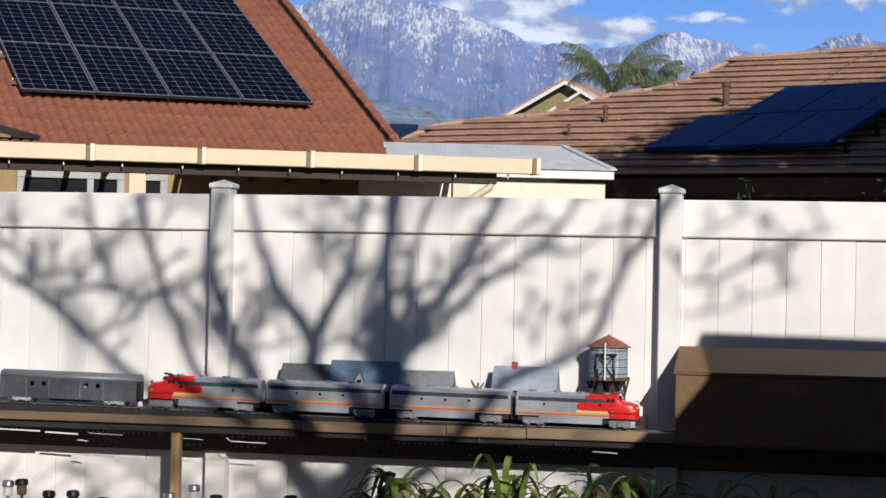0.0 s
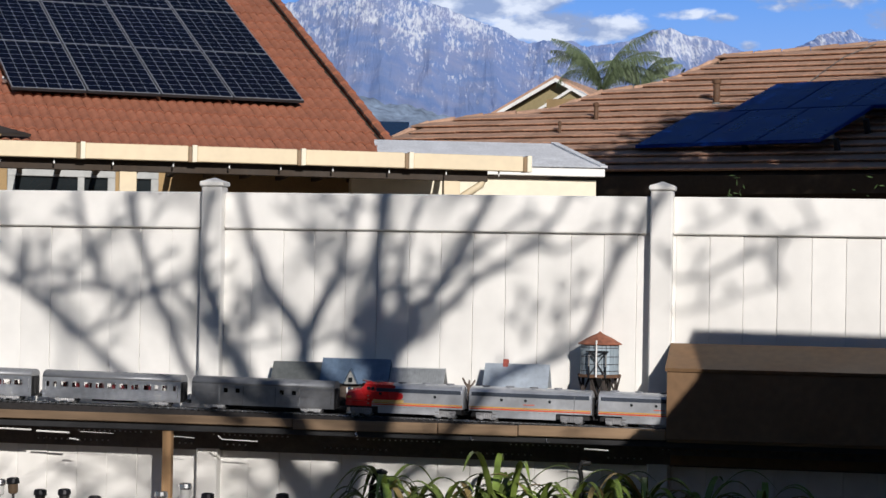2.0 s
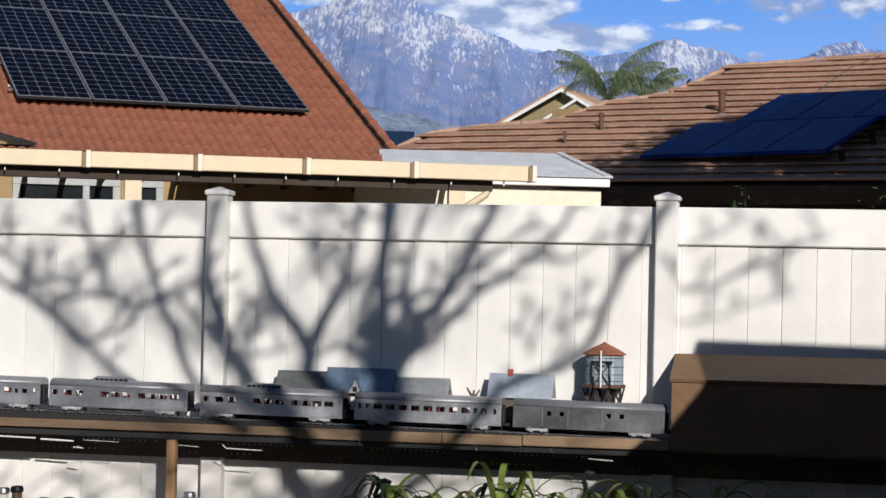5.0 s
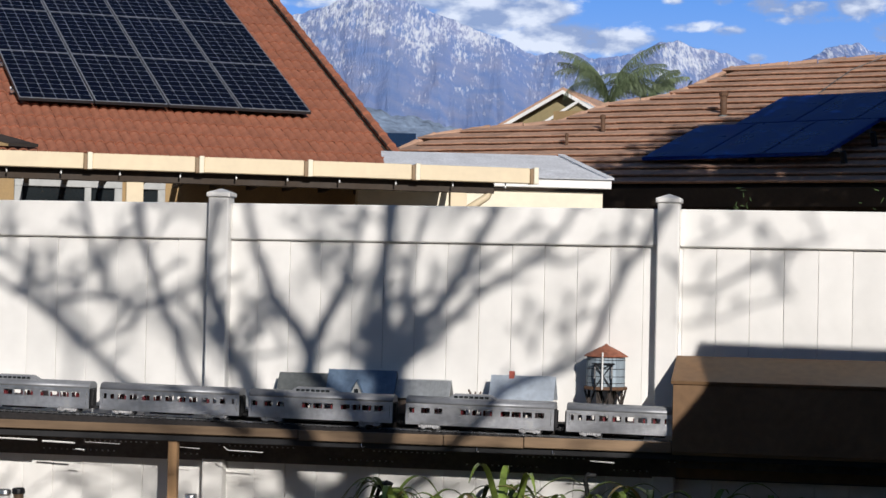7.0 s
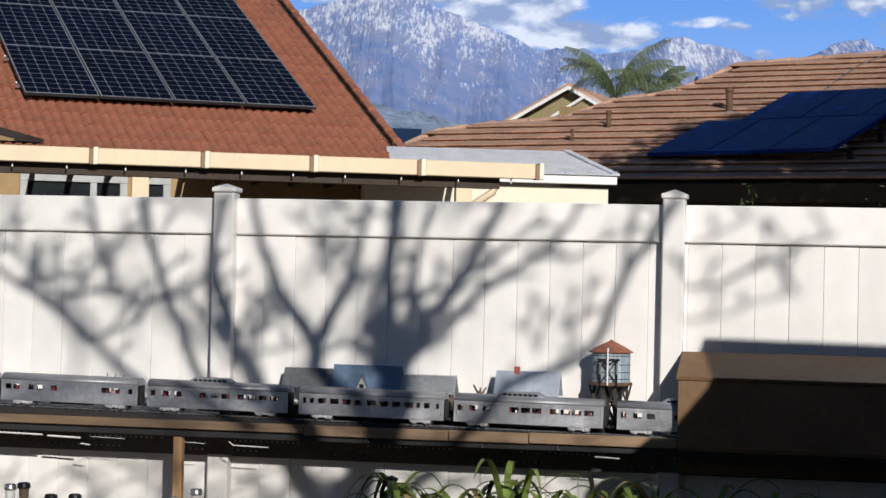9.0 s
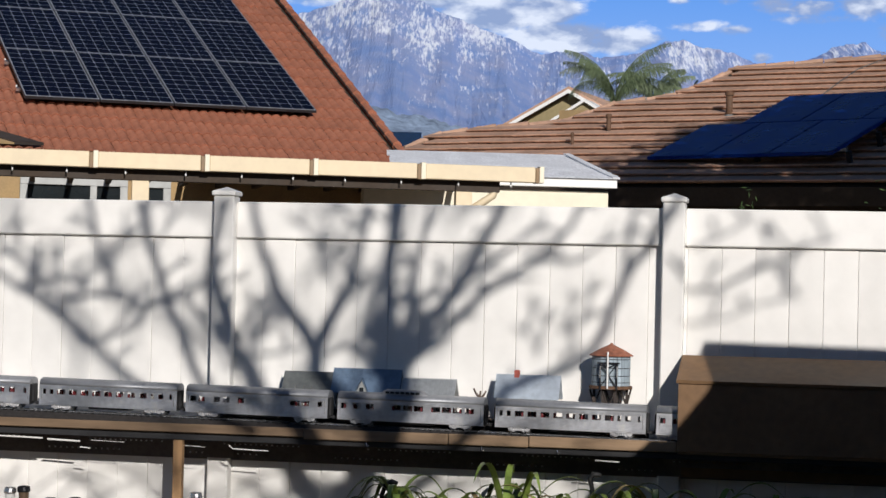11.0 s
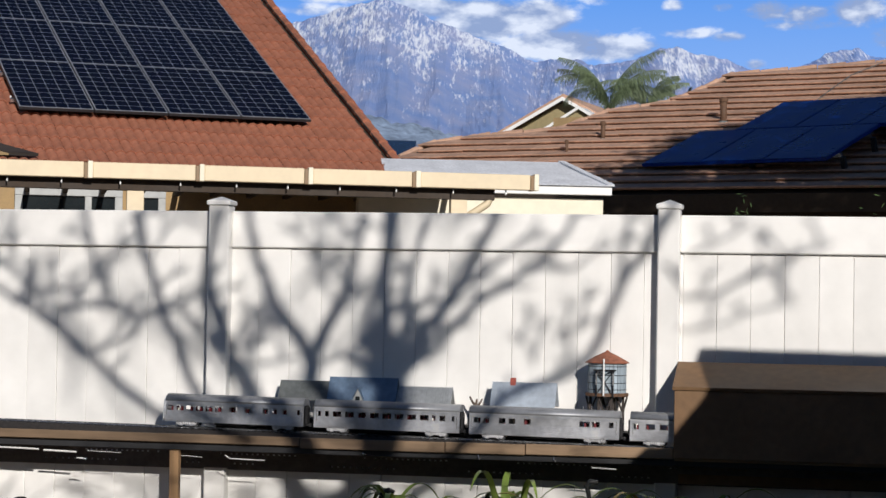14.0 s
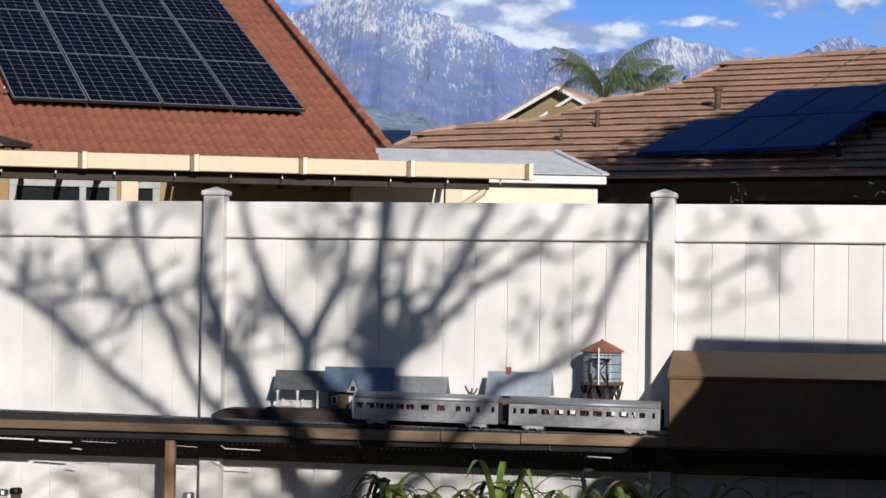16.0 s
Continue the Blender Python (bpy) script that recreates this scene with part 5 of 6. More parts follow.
SEAT_MESH = {}
for sy in (-1, 1):
    bm = B()
    y0, y1 = sorted((sy * 0.016, sy * 0.045))
    prism(bm, [(0.0, 0.0405), (0.026, 0.0405), (0.026, 0.066), (0.008, 0.064), (0.006, 0.094), (0.0, 0.094)], y0, y1, "y")
    SEAT_MESH[sy] = bpy.data.meshes.new("seat")
    bmesh.ops.recalc_face_normals(bm, faces=bm.faces)
    bm.to_mesh(SEAT_MESH[sy])
    bm.free()
    SEAT_MESH[sy].materials.append(SEAT_RED)
COACH = [(-0.315, 0.014), (-0.280, 0.018)] + [(-0.232 + 0.0585 * i, 0.040) for i in range(8)] + [(0.222, 0.016), (0.262, 0.026), (0.312, 0.012)]
DOME = [(-0.313, 0.024), (-0.25, 0.04), (-0.19, 0.036), (-0.065, 0.042), (-0.012, 0.042), (0.039, 0.042), (0.119, 0.042), (0.169, 0.042), (0.22, 0.042), (0.276, 0.042)]
DINER = [(-0.305, 0.03), (-0.265, 0.03), (-0.19, 0.03), (-0.145, 0.03), (-0.075, 0.03), (0.185, 0.046), (0.235, 0.036), (0.305, 0.02)]
BAGGAGE = [(-0.178, 0.020), (-0.120, 0.020), (0.092, 0.020), (0.150, 0.020)]
OBSERVATION = [(-0.31, 0.03), (-0.262, 0.036), (-0.215, 0.036), (-0.168, 0.036), (-0.121, 0.036), (-0.074, 0.036), (-0.005, 0.036), (0.07, 0.036), (0.15, 0.022), (0.195, 0.022), (0.245, 0.03), (0.31, 0.014)]


def passenger_car(name, m, windows, label, dome=False, round_end=False, paint=None, vents=False):
    c = holder(name, m, label, "railway car", "passenger cars of the train")
    H, W, Z0 = (0.334 if round_end else 0.342), 0.052, 0.024
    paint = paint or ALUMINIUM
    wz0, wz1 = (0.077, 0.101) if name != "baggage_car" else (0.082, 0.102)
    # each side is one sheet: flutes below, window openings through it
    xs = [-H] + [v for x, w in windows for v in (x - w / 2, x + w / 2)] + [H]
    levels = [(Z0, 0.0)]
    for z in np.arange(0.031, wz0 - 0.004, 0.0062):
        levels += [(z, 0.0), (z + 0.0008, 0.0009), (z + 0.0036, 0.0009), (z + 0.0044, 0.0)]
    levels += [(wz0, 0.0), (wz1, 0.0), (0.106, 0.0), (0.1068, 0.0009), (0.110, 0.0009), (0.111, 0.0), (0.120, 0.0)]
    for sy in (-1, 1):
        bm = B()
        net = [[bm.verts.new((x, sy * (W + d), z)) for x in xs] for z, d in levels]
        for a in range(len(levels) - 1):
            for b in range(len(xs) - 1):
                if levels[a][0] == wz0 and b % 2 == 1:
                    continue
                q = (net[a][b], net[a][b + 1], net[a + 1][b + 1], net[a + 1][b])
                bm.faces.new(q if sy < 0 else q[::-1])
        bm.normal_update()
        bmesh.ops.solidify(bm, geom=bm.faces[:], thickness=0.0022)
        part("side", bm, paint, c, "dull fluted aluminium side")
    outer = [(-W, 0.120)] + [(-W * math.cos(math.pi * i / 12), 0.120 + 0.033 * math.sin(math.pi * i / 12) ** 0.8) for i in range(1, 12)] + [(W, 0.120)]
    part("roof", loft(B(), [(-H, outer), (H, outer)]), ROOF_DULL if name != "baggage_car" else ROOF_GREY, c, "rounded dull grey roof", smooth=True)
    part("floor", box(B(), -H + 0.003, H - 0.003, -W + 0.003, W - 0.003, 0.034, 0.040), UNDER, c)
    for x in (-H, H):
        s = math.copysign(1, x)
        if round_end and s < 0:
            out = section(0.050, 0.148, Z0)
            part("round_end", loft(B(), [(x, out), (x - 0.010, section(0.044, 0.144, Z0)), (x - 0.018, section(0.028, 0.13, 0.03))]), paint, c, smooth=True)
            continue
        bm = B()
        prism(bm, [(-W + 0.003, Z0), (-W + 0.003, 0.119), (W - 0.003, 0.119), (W - 0.003, Z0)], min(x, x - s * 0.003), max(x, x - s * 0.003))
        end = part("end_wall", bm, UNDER, c, "dark end wall")
        part("diaphragm", box(B(), min(x, x + s * 0.010), max(x, x + s * 0.010), -0.024, 0.024, 0.036, 0.115, 0.002), UNDER, end)
        coupler(c, x, s)
    # inside: aisle partition and seats seen through the windows
    rng = random.Random(int(abs(m.translation.x) * 1000) + len(windows))
    bm = B()
    x = -H + 0.03
    while x < H - 0.04:
        for sy in (-1, 1):
            if rng.random() < 0.8:
                y0, y1 = sorted((sy * 0.016, sy * 0.045))
                if name != "baggage_car":
                    seat = new("seat", SEAT_MESH[sy])
                    seat.parent = c
                    seat.matrix_basis = pose(x, 0, 0)
        if rng.random() < 0.16:
            part("table", box(B(), x + 0.028, x + 0.034, -0.044, -0.016, 0.066, 0.088), SEAT_WHITE, c)
        x += 0.045
    if name == "baggage_car":
        for x in (-0.208, -0.092, 0.062, 0.178):
            sided("door_edge", x - 0.0016, x + 0.0016, 0.030, 0.114, W + 0.001, ROOF_GREY, c, "raised edge of a baggage door")
        box(bm, -H + 0.02, H - 0.02, -0.001, 0.001, 0.040, 0.118)
        part("partition", bm, UNDER, c)
    else:
        bm.free()
    for x in (-0.232, 0.232):
        bogie(c, x, 2, 0.104, "silver car bogie", 0.033)
    part("equipment_box", box(B(), -0.10, 0.10, -0.034, 0.034, 0.014, 0.0335, 0.002), UNDER, c)
    for x in (-0.328, 0.328):
        sided("grab_rail", x - 0.0008, x + 0.0008, 0.045, 0.105, W + 0.001, STEEL, c, t=0.001)
    if dome:
        prof = [(-0.036, 0.146), (-0.036, 0.160), (-0.028, 0.168), (0.0, 0.171), (0.028, 0.168), (0.036, 0.160), (0.036, 0.146)]
        low = [(y * 0.9, 0.146 + (z - 0.146) * 0.25) for y, z in prof]
        d = part("dome", loft(B(), [(-0.150, low), (-0.122, prof), (0.040, prof), (0.072, low)]), ROOF_DULL, c, "silver observation dome with a row of windows")
        for i in range(7):
            x = -0.122 + 0.0236 * i
            sided("dome_window", x, x + 0.0185, 0.1515, 0.1615, 0.0352, PANE, d)
    if vents:
        bm = B()
        for x in (0.17, 0.21, 0.25):
            tube(bm, [(x, 0.0, 0.150), (x, 0.0, 0.168)], 0.003, 6)
        part("roof_vent", bm, STEEL, c)
    return c


CONSIST = []
for kind, mid in (("A", 0.696), ("B", 0.106), ("B", -0.483), ("R", -1.0755), ("bag", -1.735), ("coach", -2.473), ("dome", -3.213), ("dome", -3.958), ("coach", -4.688), ("dome", -5.425), ("diner", -6.156), ("coach", -6.884), ("last", -7.609)):
    at = FENCE @ pose(mid, -OFF, rail_z(mid), 0, math.degrees(math.atan(GRADE)), 0)
    if kind == "A":
        v = locomotive_a("locomotive", at, "silver and red streamlined diesel locomotive leading the train")
    elif kind == "B":
        v = locomotive_b("locomotive", at, "silver cabless diesel booster unit with red and yellow stripe")
    elif kind == "R":
        v = locomotive_a("locomotive", at, "silver and red diesel locomotive coupled facing backwards")
    elif kind == "bag":
        v = passenger_car("baggage_car", at, BAGGAGE, "dark silver baggage car with few small windows", paint=ALUMINIUM_DARK)
    elif kind == "coach":
        v = passenger_car("passenger_car", at, COACH, "silver coach with a long row of windows")
    elif kind == "dome":
        v = passenger_car("passenger_car", at, DOME, "silver coach with a glazed dome on its roof", dome=True)
    elif kind == "diner":
        v = passenger_car("passenger_car", at, DINER, "silver dining car with few windows and roof vents", vents=True)
    else:
        v = passenger_car("passenger_car", at, OBSERVATION, "silver observation car at the end of the train", round_end=True)
    CONSIST.append((v, mid, kind == "R"))

# ---- model village behind the track ----
bm = B()
prism(bm, [(-1.04, 0.7485), (-1.04, 0.812), (-0.975, 0.842), (0.98, 0.826), (0.98, 0.7485)], -0.165, -0.030, "y")
platform = tagged(part("model_platform", bm, WOOD_DARK), "long brown model station platform on the shelf", "platform")
platform.matrix_world = FENCE


def gable_roof(name, mat, parent, label, x0, x1, y0, y1, z0, z1, t=0.004, ribs=0, width=0.002):
    """A saddle roof with its standing seams."""
    ym, bm = (y0 + y1) / 2, B()
    prism(bm, [(y0, z0), (ym, z1), (y1, z0), (y1, z0 + t), (ym, z1 + t), (y0, z0 + t)], x0, x1)
    r = part(name, bm, mat, parent, label)
    for a, b in ((y0, ym), (y1, ym)):
        for i in range(ribs + 1 if ribs else 0):
            x = x0 + (x1 - x0 - width) * i / ribs
            bm = B()
            prism(bm, [(a, z0 + t), (b, z1 + t), (b, z1 + t + width), (a, z0 + t + width)], x, x + width)
            part("seam", bm, mat, r)
    return r


station = holder("model_station", FENCE @ pose(0.020, -0.095, 0.760, 0, 0, 0), "model railway station with a blue roof and open porch", "model building")
part("platform_base", box(B(), -0.80, 0.07, -0.052, 0.060, 0.070, 0.092, 0.002), WOOD_DARK, station, "brown station platform")
part("hall", box(B(), -0.50, -0.215, -0.036, 0.05, 0.0925, 0.185), MODEL_WALL, station, "brown clapboard hall")
gable_roof("hall_roof", BLUE_ROOF, station, "blue-grey tin roof", -0.525, -0.195, -0.062, 0.066, 0.172, 0.283, 0.004, 14)
bm = B()
prism(bm, [(-0.405, 0.170), (-0.345, 0.170), (-0.375, 0.235)], -0.064, 0.0, "y")
part("dormer", bm, FRAME_GREY, station, "white dormer gable")
bm = B()
for sx in (-1, 1):
    prism(bm, [(-0.375 + sx * 0.038, 0.168), (-0.375, 0.238), (-0.375, 0.243), (-0.375 + sx * 0.038, 0.173)], -0.069, 0.0, "y")
part("dormer_roof", bm, BLUE_ROOF, station)
part("dormer_window", box(B(), -0.385, -0.365, -0.066, -0.0645, 0.178, 0.200), PANE, station)
gable_roof("porch_roof", TIN_OLD, station, "old grey porch roof", -0.765, -0.527, -0.058, 0.062, 0.176, 0.262, 0.004, 0)
for x in (-0.742, -0.645, -0.548):
    for y in (-0.048, 0.05):
        bm = box(B(), x - 0.004, x + 0.004, y - 0.004, y + 0.004, 0.0925, 0.176)
        box(bm, x - 0.009, x + 0.009, y - 0.003, y + 0.003, 0.165, 0.171)
        part("porch_post", bm, WHITE, station, "white turned porch post")
bm = B()
for z in (0.100, 0.122):
    box(bm, -0.735, -0.575, -0.050, -0.047, z, z + 0.005)
for i in range(18):
    box(bm, -0.733 + i * 0.009, -0.730 + i * 0.009, -0.050, -0.047, 0.0925, 0.124)
part("porch_railing", bm, WHITE, station, "white porch railing")
part("freight_room", box(B(), -0.192, 0.045, -0.036, 0.05, 0.0925, 0.170), MODEL_WALL, station)
gable_roof("freight_roof", TIN, station, "corrugated tin roof", -0.194, 0.065, -0.058, 0.062, 0.165, 0.245, 0.003, 22, 0.005)
part("door", box(B(), -0.40, -0.37, -0.0375, -0.0362, 0.0925, 0.152), WHITE, station)
for x in (-0.47, -0.33, -0.26):
    w = part("window", box(B(), x - 0.012, x + 0.012, -0.0385, -0.0362, 0.112, 0.150), WHITE, station)
    part("pane", box(B(), x - 0.009, x + 0.009, -0.0395, -0.0387, 0.115, 0.147), PANE, w)

house_m = holder("model_house", FENCE @ pose(0.022, -0.10, 0.760, 0, 0, 0), "model cottage with a pale tin roof and red chimney", "model building")
part("wall", box(B(), 0.275, 0.525, -0.042, 0.06, 0.013, 0.19), MODEL_WALL, house_m)
gable_roof("roof", TIN_PALE, house_m, "pale blue tin roof", 0.250, 0.552, -0.062, 0.082, 0.172, 0.278, 0.004, 16)
bm = B()
prism(bm, [(-0.042, 0.19), (0.062, 0.19), (0.010, 0.272)], 0.276, 0.524)
part("gable", bm, TIMBER, house_m)
part("chimney", box(B(), 0.334, 0.358, 0.0, 0.024, 0.23, 0.302, 0.002), BRICK_RED, house_m, "red brick chimney")

# small model tree between the buildings
twig = holder("model_tree", FENCE @ pose(0.20, -0.12, 0.830, 0, 0, 0), "small bare model tree by the cottage", "model tree")
bm = B()
tube(bm, [(0, 0, -0.005), (0.003, 0, 0.07), (-0.004, 0, 0.115)], [0.010, 0.008, 0.006], 8)
for a, z, ln in ((0.3, 0.09, 0.05), (2.8, 0.095, 0.055), (1.5, 0.105, 0.03)):
    tube(bm, [(0, 0, z), (math.cos(a) * 0.4 * ln, math.sin(a) * 0.3 * ln, z + 0.5 * ln), (math.cos(a) * 0.6 * ln, math.sin(a) * 0.4 * ln, z + 0.85 * ln)], [0.007, 0.005, 0.004], 6)
part("trunk", bm, BARK, twig)

# water tower
tower = holder("model_water_tower", FENCE @ pose(0.806, -0.110, 0.7445, 0, 0, 0), "model water tower with a rusty conical roof", "model water tower")
R = 0.086
tank = part("tank", lathe(B(), [(R - 0.002, 0.262), (R - 0.003, 0.400)], 28), STAVE, tower, "grey-blue stave tank")
for i in range(28):
    a = 2 * math.pi * (i + 0.5) / 28
    bm = box(B(), -0.0088, 0.0088, -0.0025, 0.0012, 0.262, 0.400, m=pose(math.sin(a) * R, -math.cos(a) * R, 0, 0, 0, math.degrees(a)))
    part("stave", bm, STAVE, tank)
for z in (0.275, 0.305, 0.340, 0.380):
    part("hoop", lathe(B(), [(R + 0.0015, z), (R + 0.0035, z + 0.001), (R + 0.0035, z + 0.004), (R + 0.0015, z + 0.005)], 28), BLACK_METAL, tank)
part("roof", lathe(B(), [(0.101, 0.397), (0.102, 0.401), (0.055, 0.428), (0.010, 0.449), (0.004, 0.456)], 20), RUST, tower, "rusty conical roof")
part("platform", lathe(B(), [(0.098, 0.246), (0.100, 0.248), (0.100, 0.260), (0.098, 0.2615)], 12), TIMBER, tower, "brown timber platform")
for x in (-0.075, -0.028, 0.028, 0.075):
    for y in (-0.062, 0.0, 0.062):
        if abs(x) > 0.05 and abs(y) > 0.05:
            continue
        part("leg", box(B(), x - 0.006, x + 0.006, y - 0.006, y + 0.006, 0.0, 0.2455), WOOD_DARK, tower)
for y in (-0.062, 0.062):
    bm = B()
    for s in (-1, 1):
        tube(bm, [(-0.028 * s, y - 0.008, 0.08), (0.028 * s, y - 0.008, 0.24)], 0.004, 6)
    part("brace", bm, WOOD_DARK, tower)
for x in (-0.075, 0.075):
    bm = B()
    tube(bm, [(x, 0, 0.17), (x * 1.25, -0.01, 0.245)], 0.005, 6)
    tube(bm, [(x, 0, 0.17), (x * 0.6, -0.01, 0.245)], 0.005, 6)
    part("brace", bm, WOOD_DARK, tower)
# spout and its frame before the tank
bm = B()
tube(bm, [(-0.004, -0.098, 0.418), (-0.004, -0.100, 0.27), (-0.004, -0.100, 0.25)], 0.0042, 10)
part("spout", bm, WHITE, tower, "white-painted spout")
bm = B()
for x in (-0.038, 0.038):
    tube(bm, [(x, -0.095, 0.245), (x, -0.093, 0.365)], 0.004, 6)
    tube(bm, [(x, -0.095, 0.365), (0, -0.098, 0.345)], 0.003, 6)
box(bm, -0.052, 0.052, -0.099, -0.093, 0.363, 0.370)
for s in (-1, 1):
    tube(bm, [(-0.036 * s, -0.096, 0.26), (0.036 * s, -0.096, 0.36)], 0.0028, 6)
part("spout_frame", bm, BLACK_METAL, tower)
for x in (-0.038, 0.038):
    bm = B()
    tube(bm, [(x, -0.098, 0.30), (x, -0.098, 0.352)], 0.005, 8)
    part("counterweight", bm, STEEL, tower)

# ---- plants and lights at the foot of the fence ----
def strap_plant(m, count, length, seed, label, wide=0.021):
    rng = random.Random(seed)
    p = holder("strap_leaved_plant", m, label, "plant", "plants under the shelf")
    bm = B()
    tube(bm, [(0, 0, -0.46), (0.01, 0, -0.18), (0, 0, 0.03)], [0.03, 0.026, 0.02], 8)
    part("stem", bm, BARK, p, "short brown stem")
    for i in range(count):
        a, ln = rng.choice((0, math.pi)) + rng.gauss(0, 0.75), length * rng.uniform(0.65, 1.15)
        rise, droop = rng.uniform(0.6, 1.5), rng.uniform(1.2, 2.3)
        bm = B()
        d, n = Vector((math.cos(a), math.sin(a), 0)), 11
        side = Vector((-math.sin(a), math.cos(a), 0))
        rows = []
        for j in range(n + 1):
            t = j / n
            c = d * ln * (0.9 * t) * 0.75 + Vector((0, 0, ln * (rise * t - droop * t * t * 0.85)))
            w = wide * rng.uniform(0.95, 1.05) * (0.55 + 0.9 * t - 1.42 * t * t) + 0.0006
            rows.append([bm.verts.new(c + side * w + Vector((0, 0, 0.35 * w))), bm.verts.new(c), bm.verts.new(c - side * w + Vector((0, 0, 0.35 * w)))])
        for r0, r1 in zip(rows, rows[1:]):
            for q in (0, 1):
                bm.faces.new((r0[q], r0[q + 1], r1[q + 1], r1[q]))
        part("leaf", bm, LEAF if rng.random() < 0.9 else LEAF_DRY, p, smooth=True)
    return p


for s, off, z, cnt, ln, sd in ((-0.18, 0.50, 0.40, 20, 0.32, 1), (-0.09, 0.55, 0.46, 22, 0.36, 2), (0.04, 0.52, 0.40, 22, 0.36, 3), (0.18, 0.58, 0.40, 22, 0.38, 7), (0.30, 0.52, 0.41, 20, 0.38, 21), (0.40, 0.56, 0.405, 26, 0.52, 9), (0.47, 0.50, 0.40, 22, 0.46, 5), (0.60, 0.56, 0.41, 24, 0.42, 4), (0.74, 0.52, 0.41, 20, 0.40, 23), (0.88, 0.54, 0.44, 22, 0.44, 6), (1.06, 0.52, 0.43, 22, 0.44, 12), (1.32, 0.56, 0.42, 24, 0.42, 15), (1.58, 0.52, 0.41, 22, 0.40, 17), (1.84, 0.55, 0.41, 20, 0.40, 19)):
    strap_plant(FENCE @ pose(s, -off, z), cnt, ln, sd, "arching strap-leaved green plant below the shelf")
bm = B()
prism(bm, [(-0.7, 0), (1.5, 0), (1.5, 0.06), (0.6, 0.14), (-0.3, 0.13)], -0.8, -0.38, "y")
bed = tagged(part("planting_mound", bm, EARTH), "low mound of brown garden earth", "earth", kind="structure")
bed.matrix_world = FENCE


def garden_light(s, off, top, lean, mat, cap, label):
    g = holder("solar_light", FENCE @ pose(s, -off, 0, 0, lean, 0), label, "garden light", "small solar stake lights")
    bm = B()
    tube(bm, [(0, 0, 0), (0, 0, top - 0.075)], 0.007, 8)
    part("stake", bm, STEEL, g, smooth=True)
    part("lens", lathe(B(), [(0.014, top - 0.075), (0.022, top - 0.070), (0.024, top - 0.028)], 14), mat, g)
    part("cap", lathe(B(), [(0.030, top - 0.028), (0.031, top - 0.022), (0.029, top - 0.004), (0.020, top)], 14), cap, g, "steel cap" if cap is STEEL else "black cap")


for s, z, lean, mat, cap in ((-1.969, 0.455, 1, BULB, STEEL), (-1.879, 0.464, -2, WOOD_TRIM, BLACK_METAL), (-1.772, 0.415, 2, ROPE, BLACK_METAL), (-1.633, 0.421, -1, ROPE, BLACK_METAL), (-1.510, 0.395, 3, ROPE, BLACK_METAL), (-1.176, 0.429, 1, STEEL, STEEL), (-1.054, 0.470, 0, BULB, STEEL), (-0.953, 0.428, 1, ROPE, BLACK_METAL), (-0.578, 0.440, -2, ROPE, BLACK_METAL)):
    garden_light(s, 0.45, z, lean, mat, cap, "small steel-capped solar light on a stake" if cap is STEEL else "small black-capped solar light on a steel stake")

# dark hooked tubes among the plants
for s, crook in ((-0.164, ((-0.156, 0.505), (-0.141, 0.548), (-0.111, 0.567), (-0.085, 0.558))), (0.798, ((0.785, 0.572), (0.775, 0.616), (0.789, 0.636), (0.824, 0.633)))):
    hooked = holder("dark_hook", FENCE @ pose(s, -0.55, 0), "black hooked tube rising from the earth", "plant stake", "plant stakes")
    bm = tube(B(), [(0, 0, 0)] + [(x - s, 0, z) for x, z in crook], [0.010, 0.010, 0.011, 0.012, 0.009], 8)
    part("stake", bm, ROPE, hooked, smooth=True)

# kinked pipe and white tubes added as sun streaks under the shelf; cup hooks in front
for a, b, z, kink, r in ((-0.954, -0.763, 0.665, 0.016, 0.004), (-2.12, -1.876, 0.684, 0.0, 0.006), (-1.850, -1.686, 0.676, 0.0, 0.0065), (-1.685, -1.637, 0.644, 0.0, 0.005), (-1.635, -1.464, 0.679, 0.0, 0.002), (-1.169, -1.069, 0.671, 0.0, 0.002), (0.76, 0.87, 0.678, 0.0, 0.005)):
    bm = B()
    tube(bm, [(a + 0.005, -0.300, z + kink - 0.002), (a + 0.025, -0.300, z - 0.002), (b + 0.005, -0.300, z - 0.006)], r * 0.7, 6)
    pipe = tagged(part("water_pipe", bm, WHITE), "thin white tube for a pipe and for sun streaks under the shelf", "pipe")
    pipe.matrix_world = FENCE
for s in (0.185, 0.53, -0.35):
    bm = B()
    tube(bm, [(0, 0, 0), (0, -0.004, -0.010), (0.006, -0.006, -0.020), (0.012, -0.006, -0.012)], 0.0018, 6)
    hook = tagged(part("cup_hook", bm, STEEL), "small steel cup hook below the front board", "hook", "cup hooks")
    hook.matrix_world = FENCE @ pose(s + 0.07, -0.345, 0.721)

slotted_strip("slotted_strip", -0.112, 0.645, -9.5, 10.4, 0.026, 0.010, 0.05, 3, 0.44, 0.56)
slotted_strip("slotted_strip", -0.030, 0.588, -9.5, 10.4, 0.030, 0.010, 0.055, 5, 0.46, 0.60)

# dark plates added over the posts as shade from the deck
for k in range(-4, 7):
    c = FIRST + k * PITCH
    part("strip_bracket", box(B(), c - 0.068, c + 0.082, -0.089, -0.0845, 0.600, 0.660), STRIP, shelf, "dark plate added across a post for the shade under the deck")

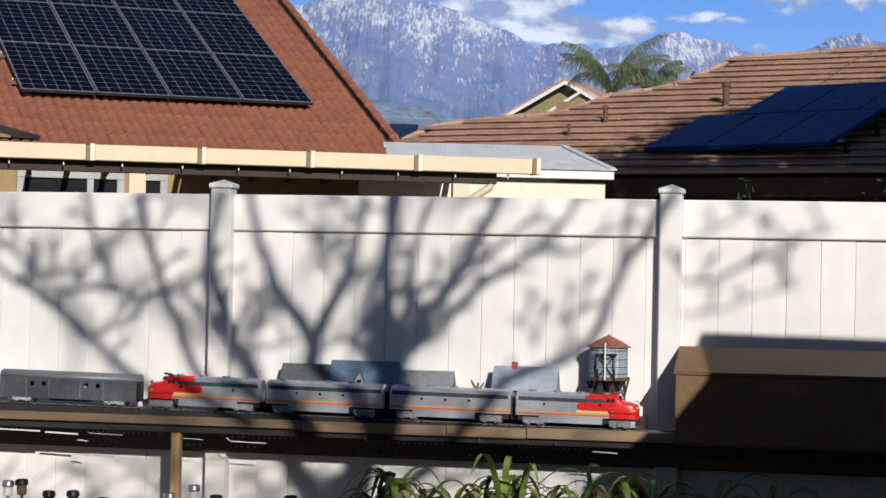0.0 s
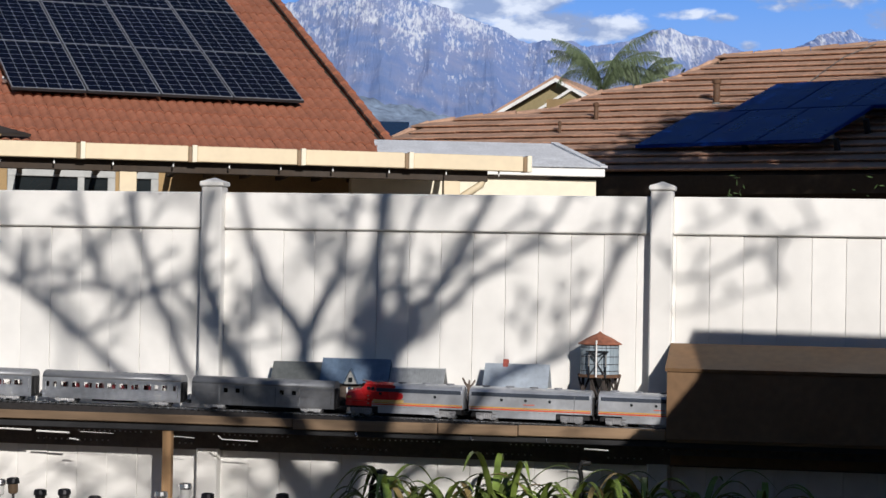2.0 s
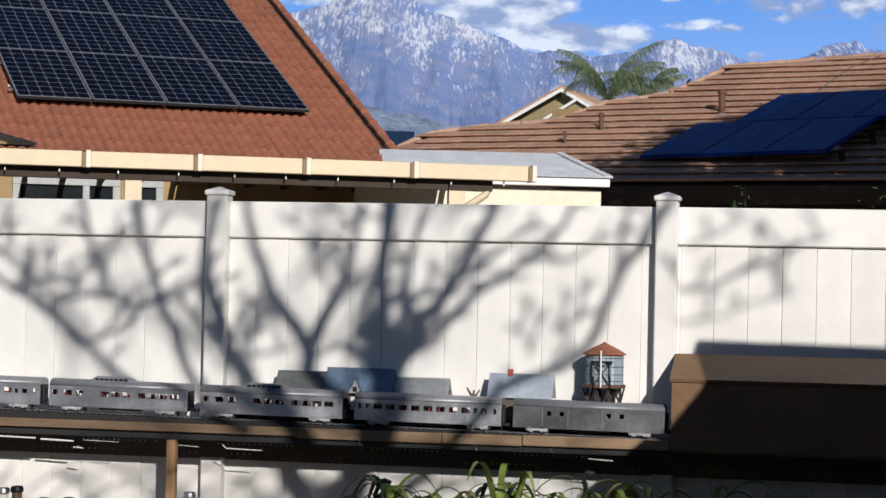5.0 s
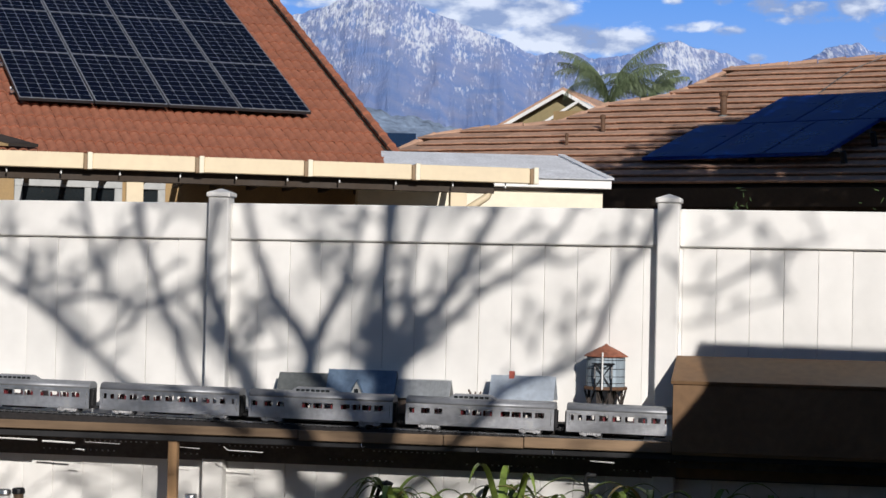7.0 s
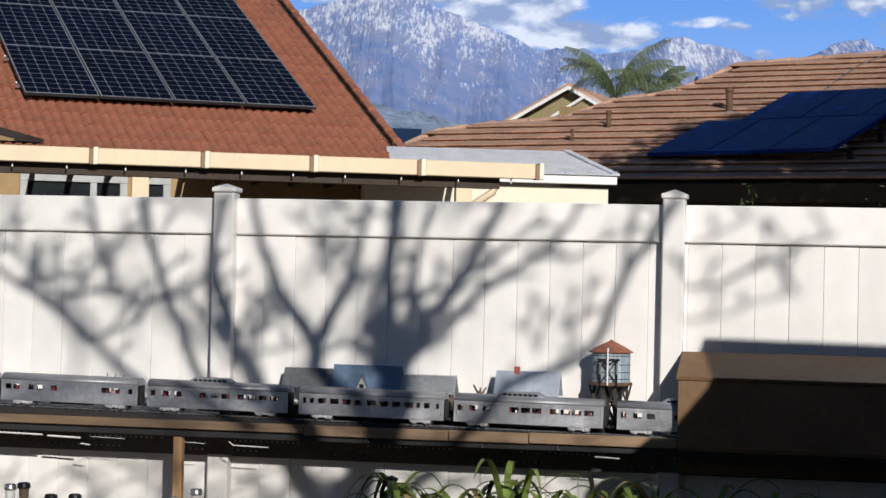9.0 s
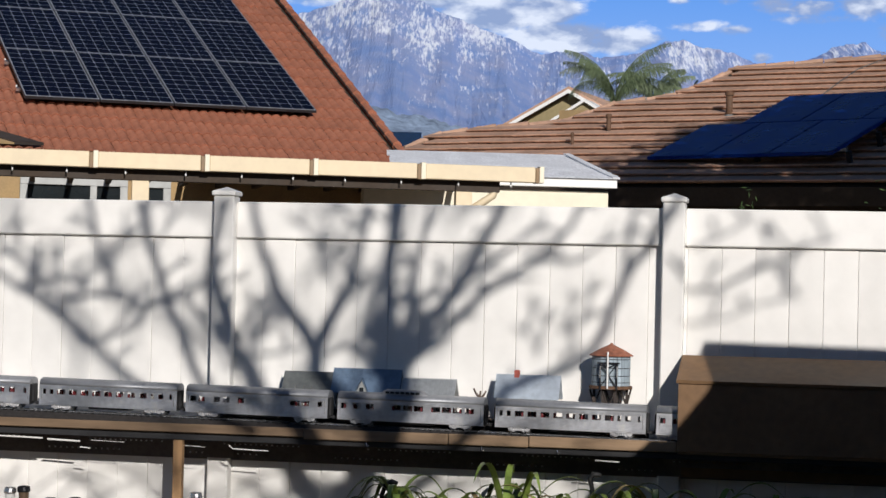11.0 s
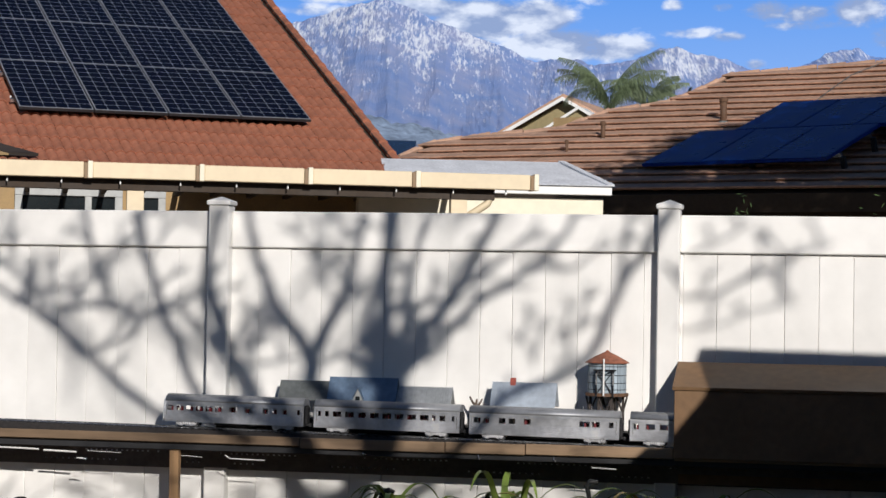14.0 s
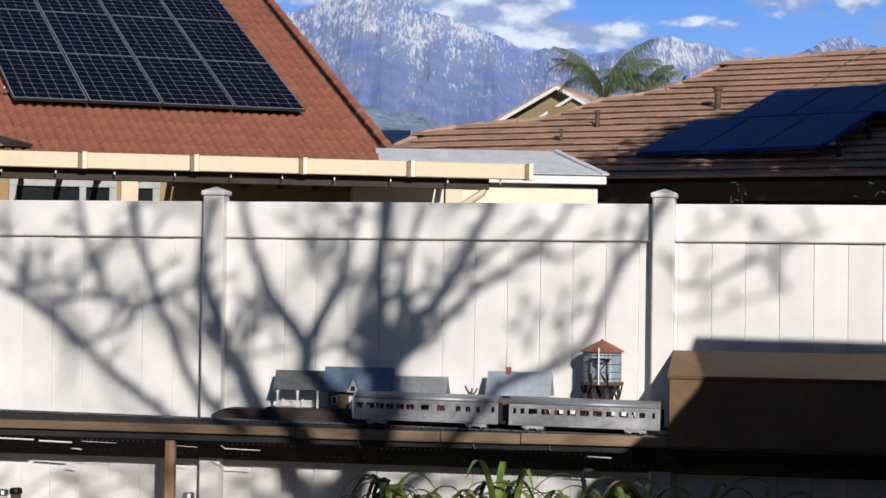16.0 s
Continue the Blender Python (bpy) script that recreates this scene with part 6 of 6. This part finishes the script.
# ---- pieces: fence boards, roof tiles ----
bm = box(B(), 0.0006, 0.1518, -0.012, 0.010, 0.165, 1.655, 0.0022)
me = bpy.data.meshes.new("board")
bm.to_mesh(me)
bm.free()
me.materials.append(VINYL)
for k in PANELS:
    a, b = FIRST + k * PITCH + 0.0508, FIRST + (k + 1) * PITCH - 0.0508
    # the first and last board of a panel are cut to fit
    x = FIRST + k * PITCH + {-1: 0.086, 0: 0.0344, 1: 0.0645}.get(k, 0.05) - 0.1538
    i = 0
    while x < b - 0.01:
        x0, x1 = max(x, a - 0.006), min(x + 0.1538, b + 0.006)
        if x1 - x0 > 0.012:
            ob = new("board", me)
            ob.parent = fence
            ob.matrix_basis = pose(x0, 0.002 * math.sin(i * 2.3 + k), 0) @ Matrix.Diagonal(((x1 - x0) / 0.1524, 1, 1, 1))
        x += 0.1538
        i += 1
    part("backing", box(B(), a, b, 0.0125, 0.016, 0.165, 1.653), VINYL, fence)
tiled(roof_l, barrel_tile, CLAY, 0.25, 0.345, LEFT_CELLS, 0, lambda u, v: u > -4.7 and v < 5, 1)
tiled(roof_r, flat_tile, CONCRETE_TILE, 0.33, 0.31, RIGHT_CELLS, -4.0, lambda u, v: u < 4 and v > 0.5, 2)

# ---- what moves ----
RUN = [(0, 0.0), (1.5, 0.755), (3.5, 1.762), (7, 3.511), (9, 4.439), (12.5, 6.080), (14.5, 6.983), (16, 7.701)]


def run_at(t):
    """How far the train has gone: a smooth curve through the known times."""
    ts, ss = [p[0] for p in RUN], [p[1] * 0.9915 for p in RUN]
    c = np.polyfit(ts, ss, 4)
    return float(np.polyval(c, t) - np.polyval(c, 0))


def motions():
    tilt = math.degrees(math.atan(GRADE))
    for v, mid, turned in CONSIST:
        rows = []
        for i in range(33):
            t = i * 0.5
            s = mid + run_at(t)
            m = FENCE @ pose(s, -OFF, rail_z(s), 0, tilt, 0)
            if turned:
                m = m @ pose(0, 0, 0, 0, 0, 180)
            rows.append((t, m))
        walk(v, rows)


motions()
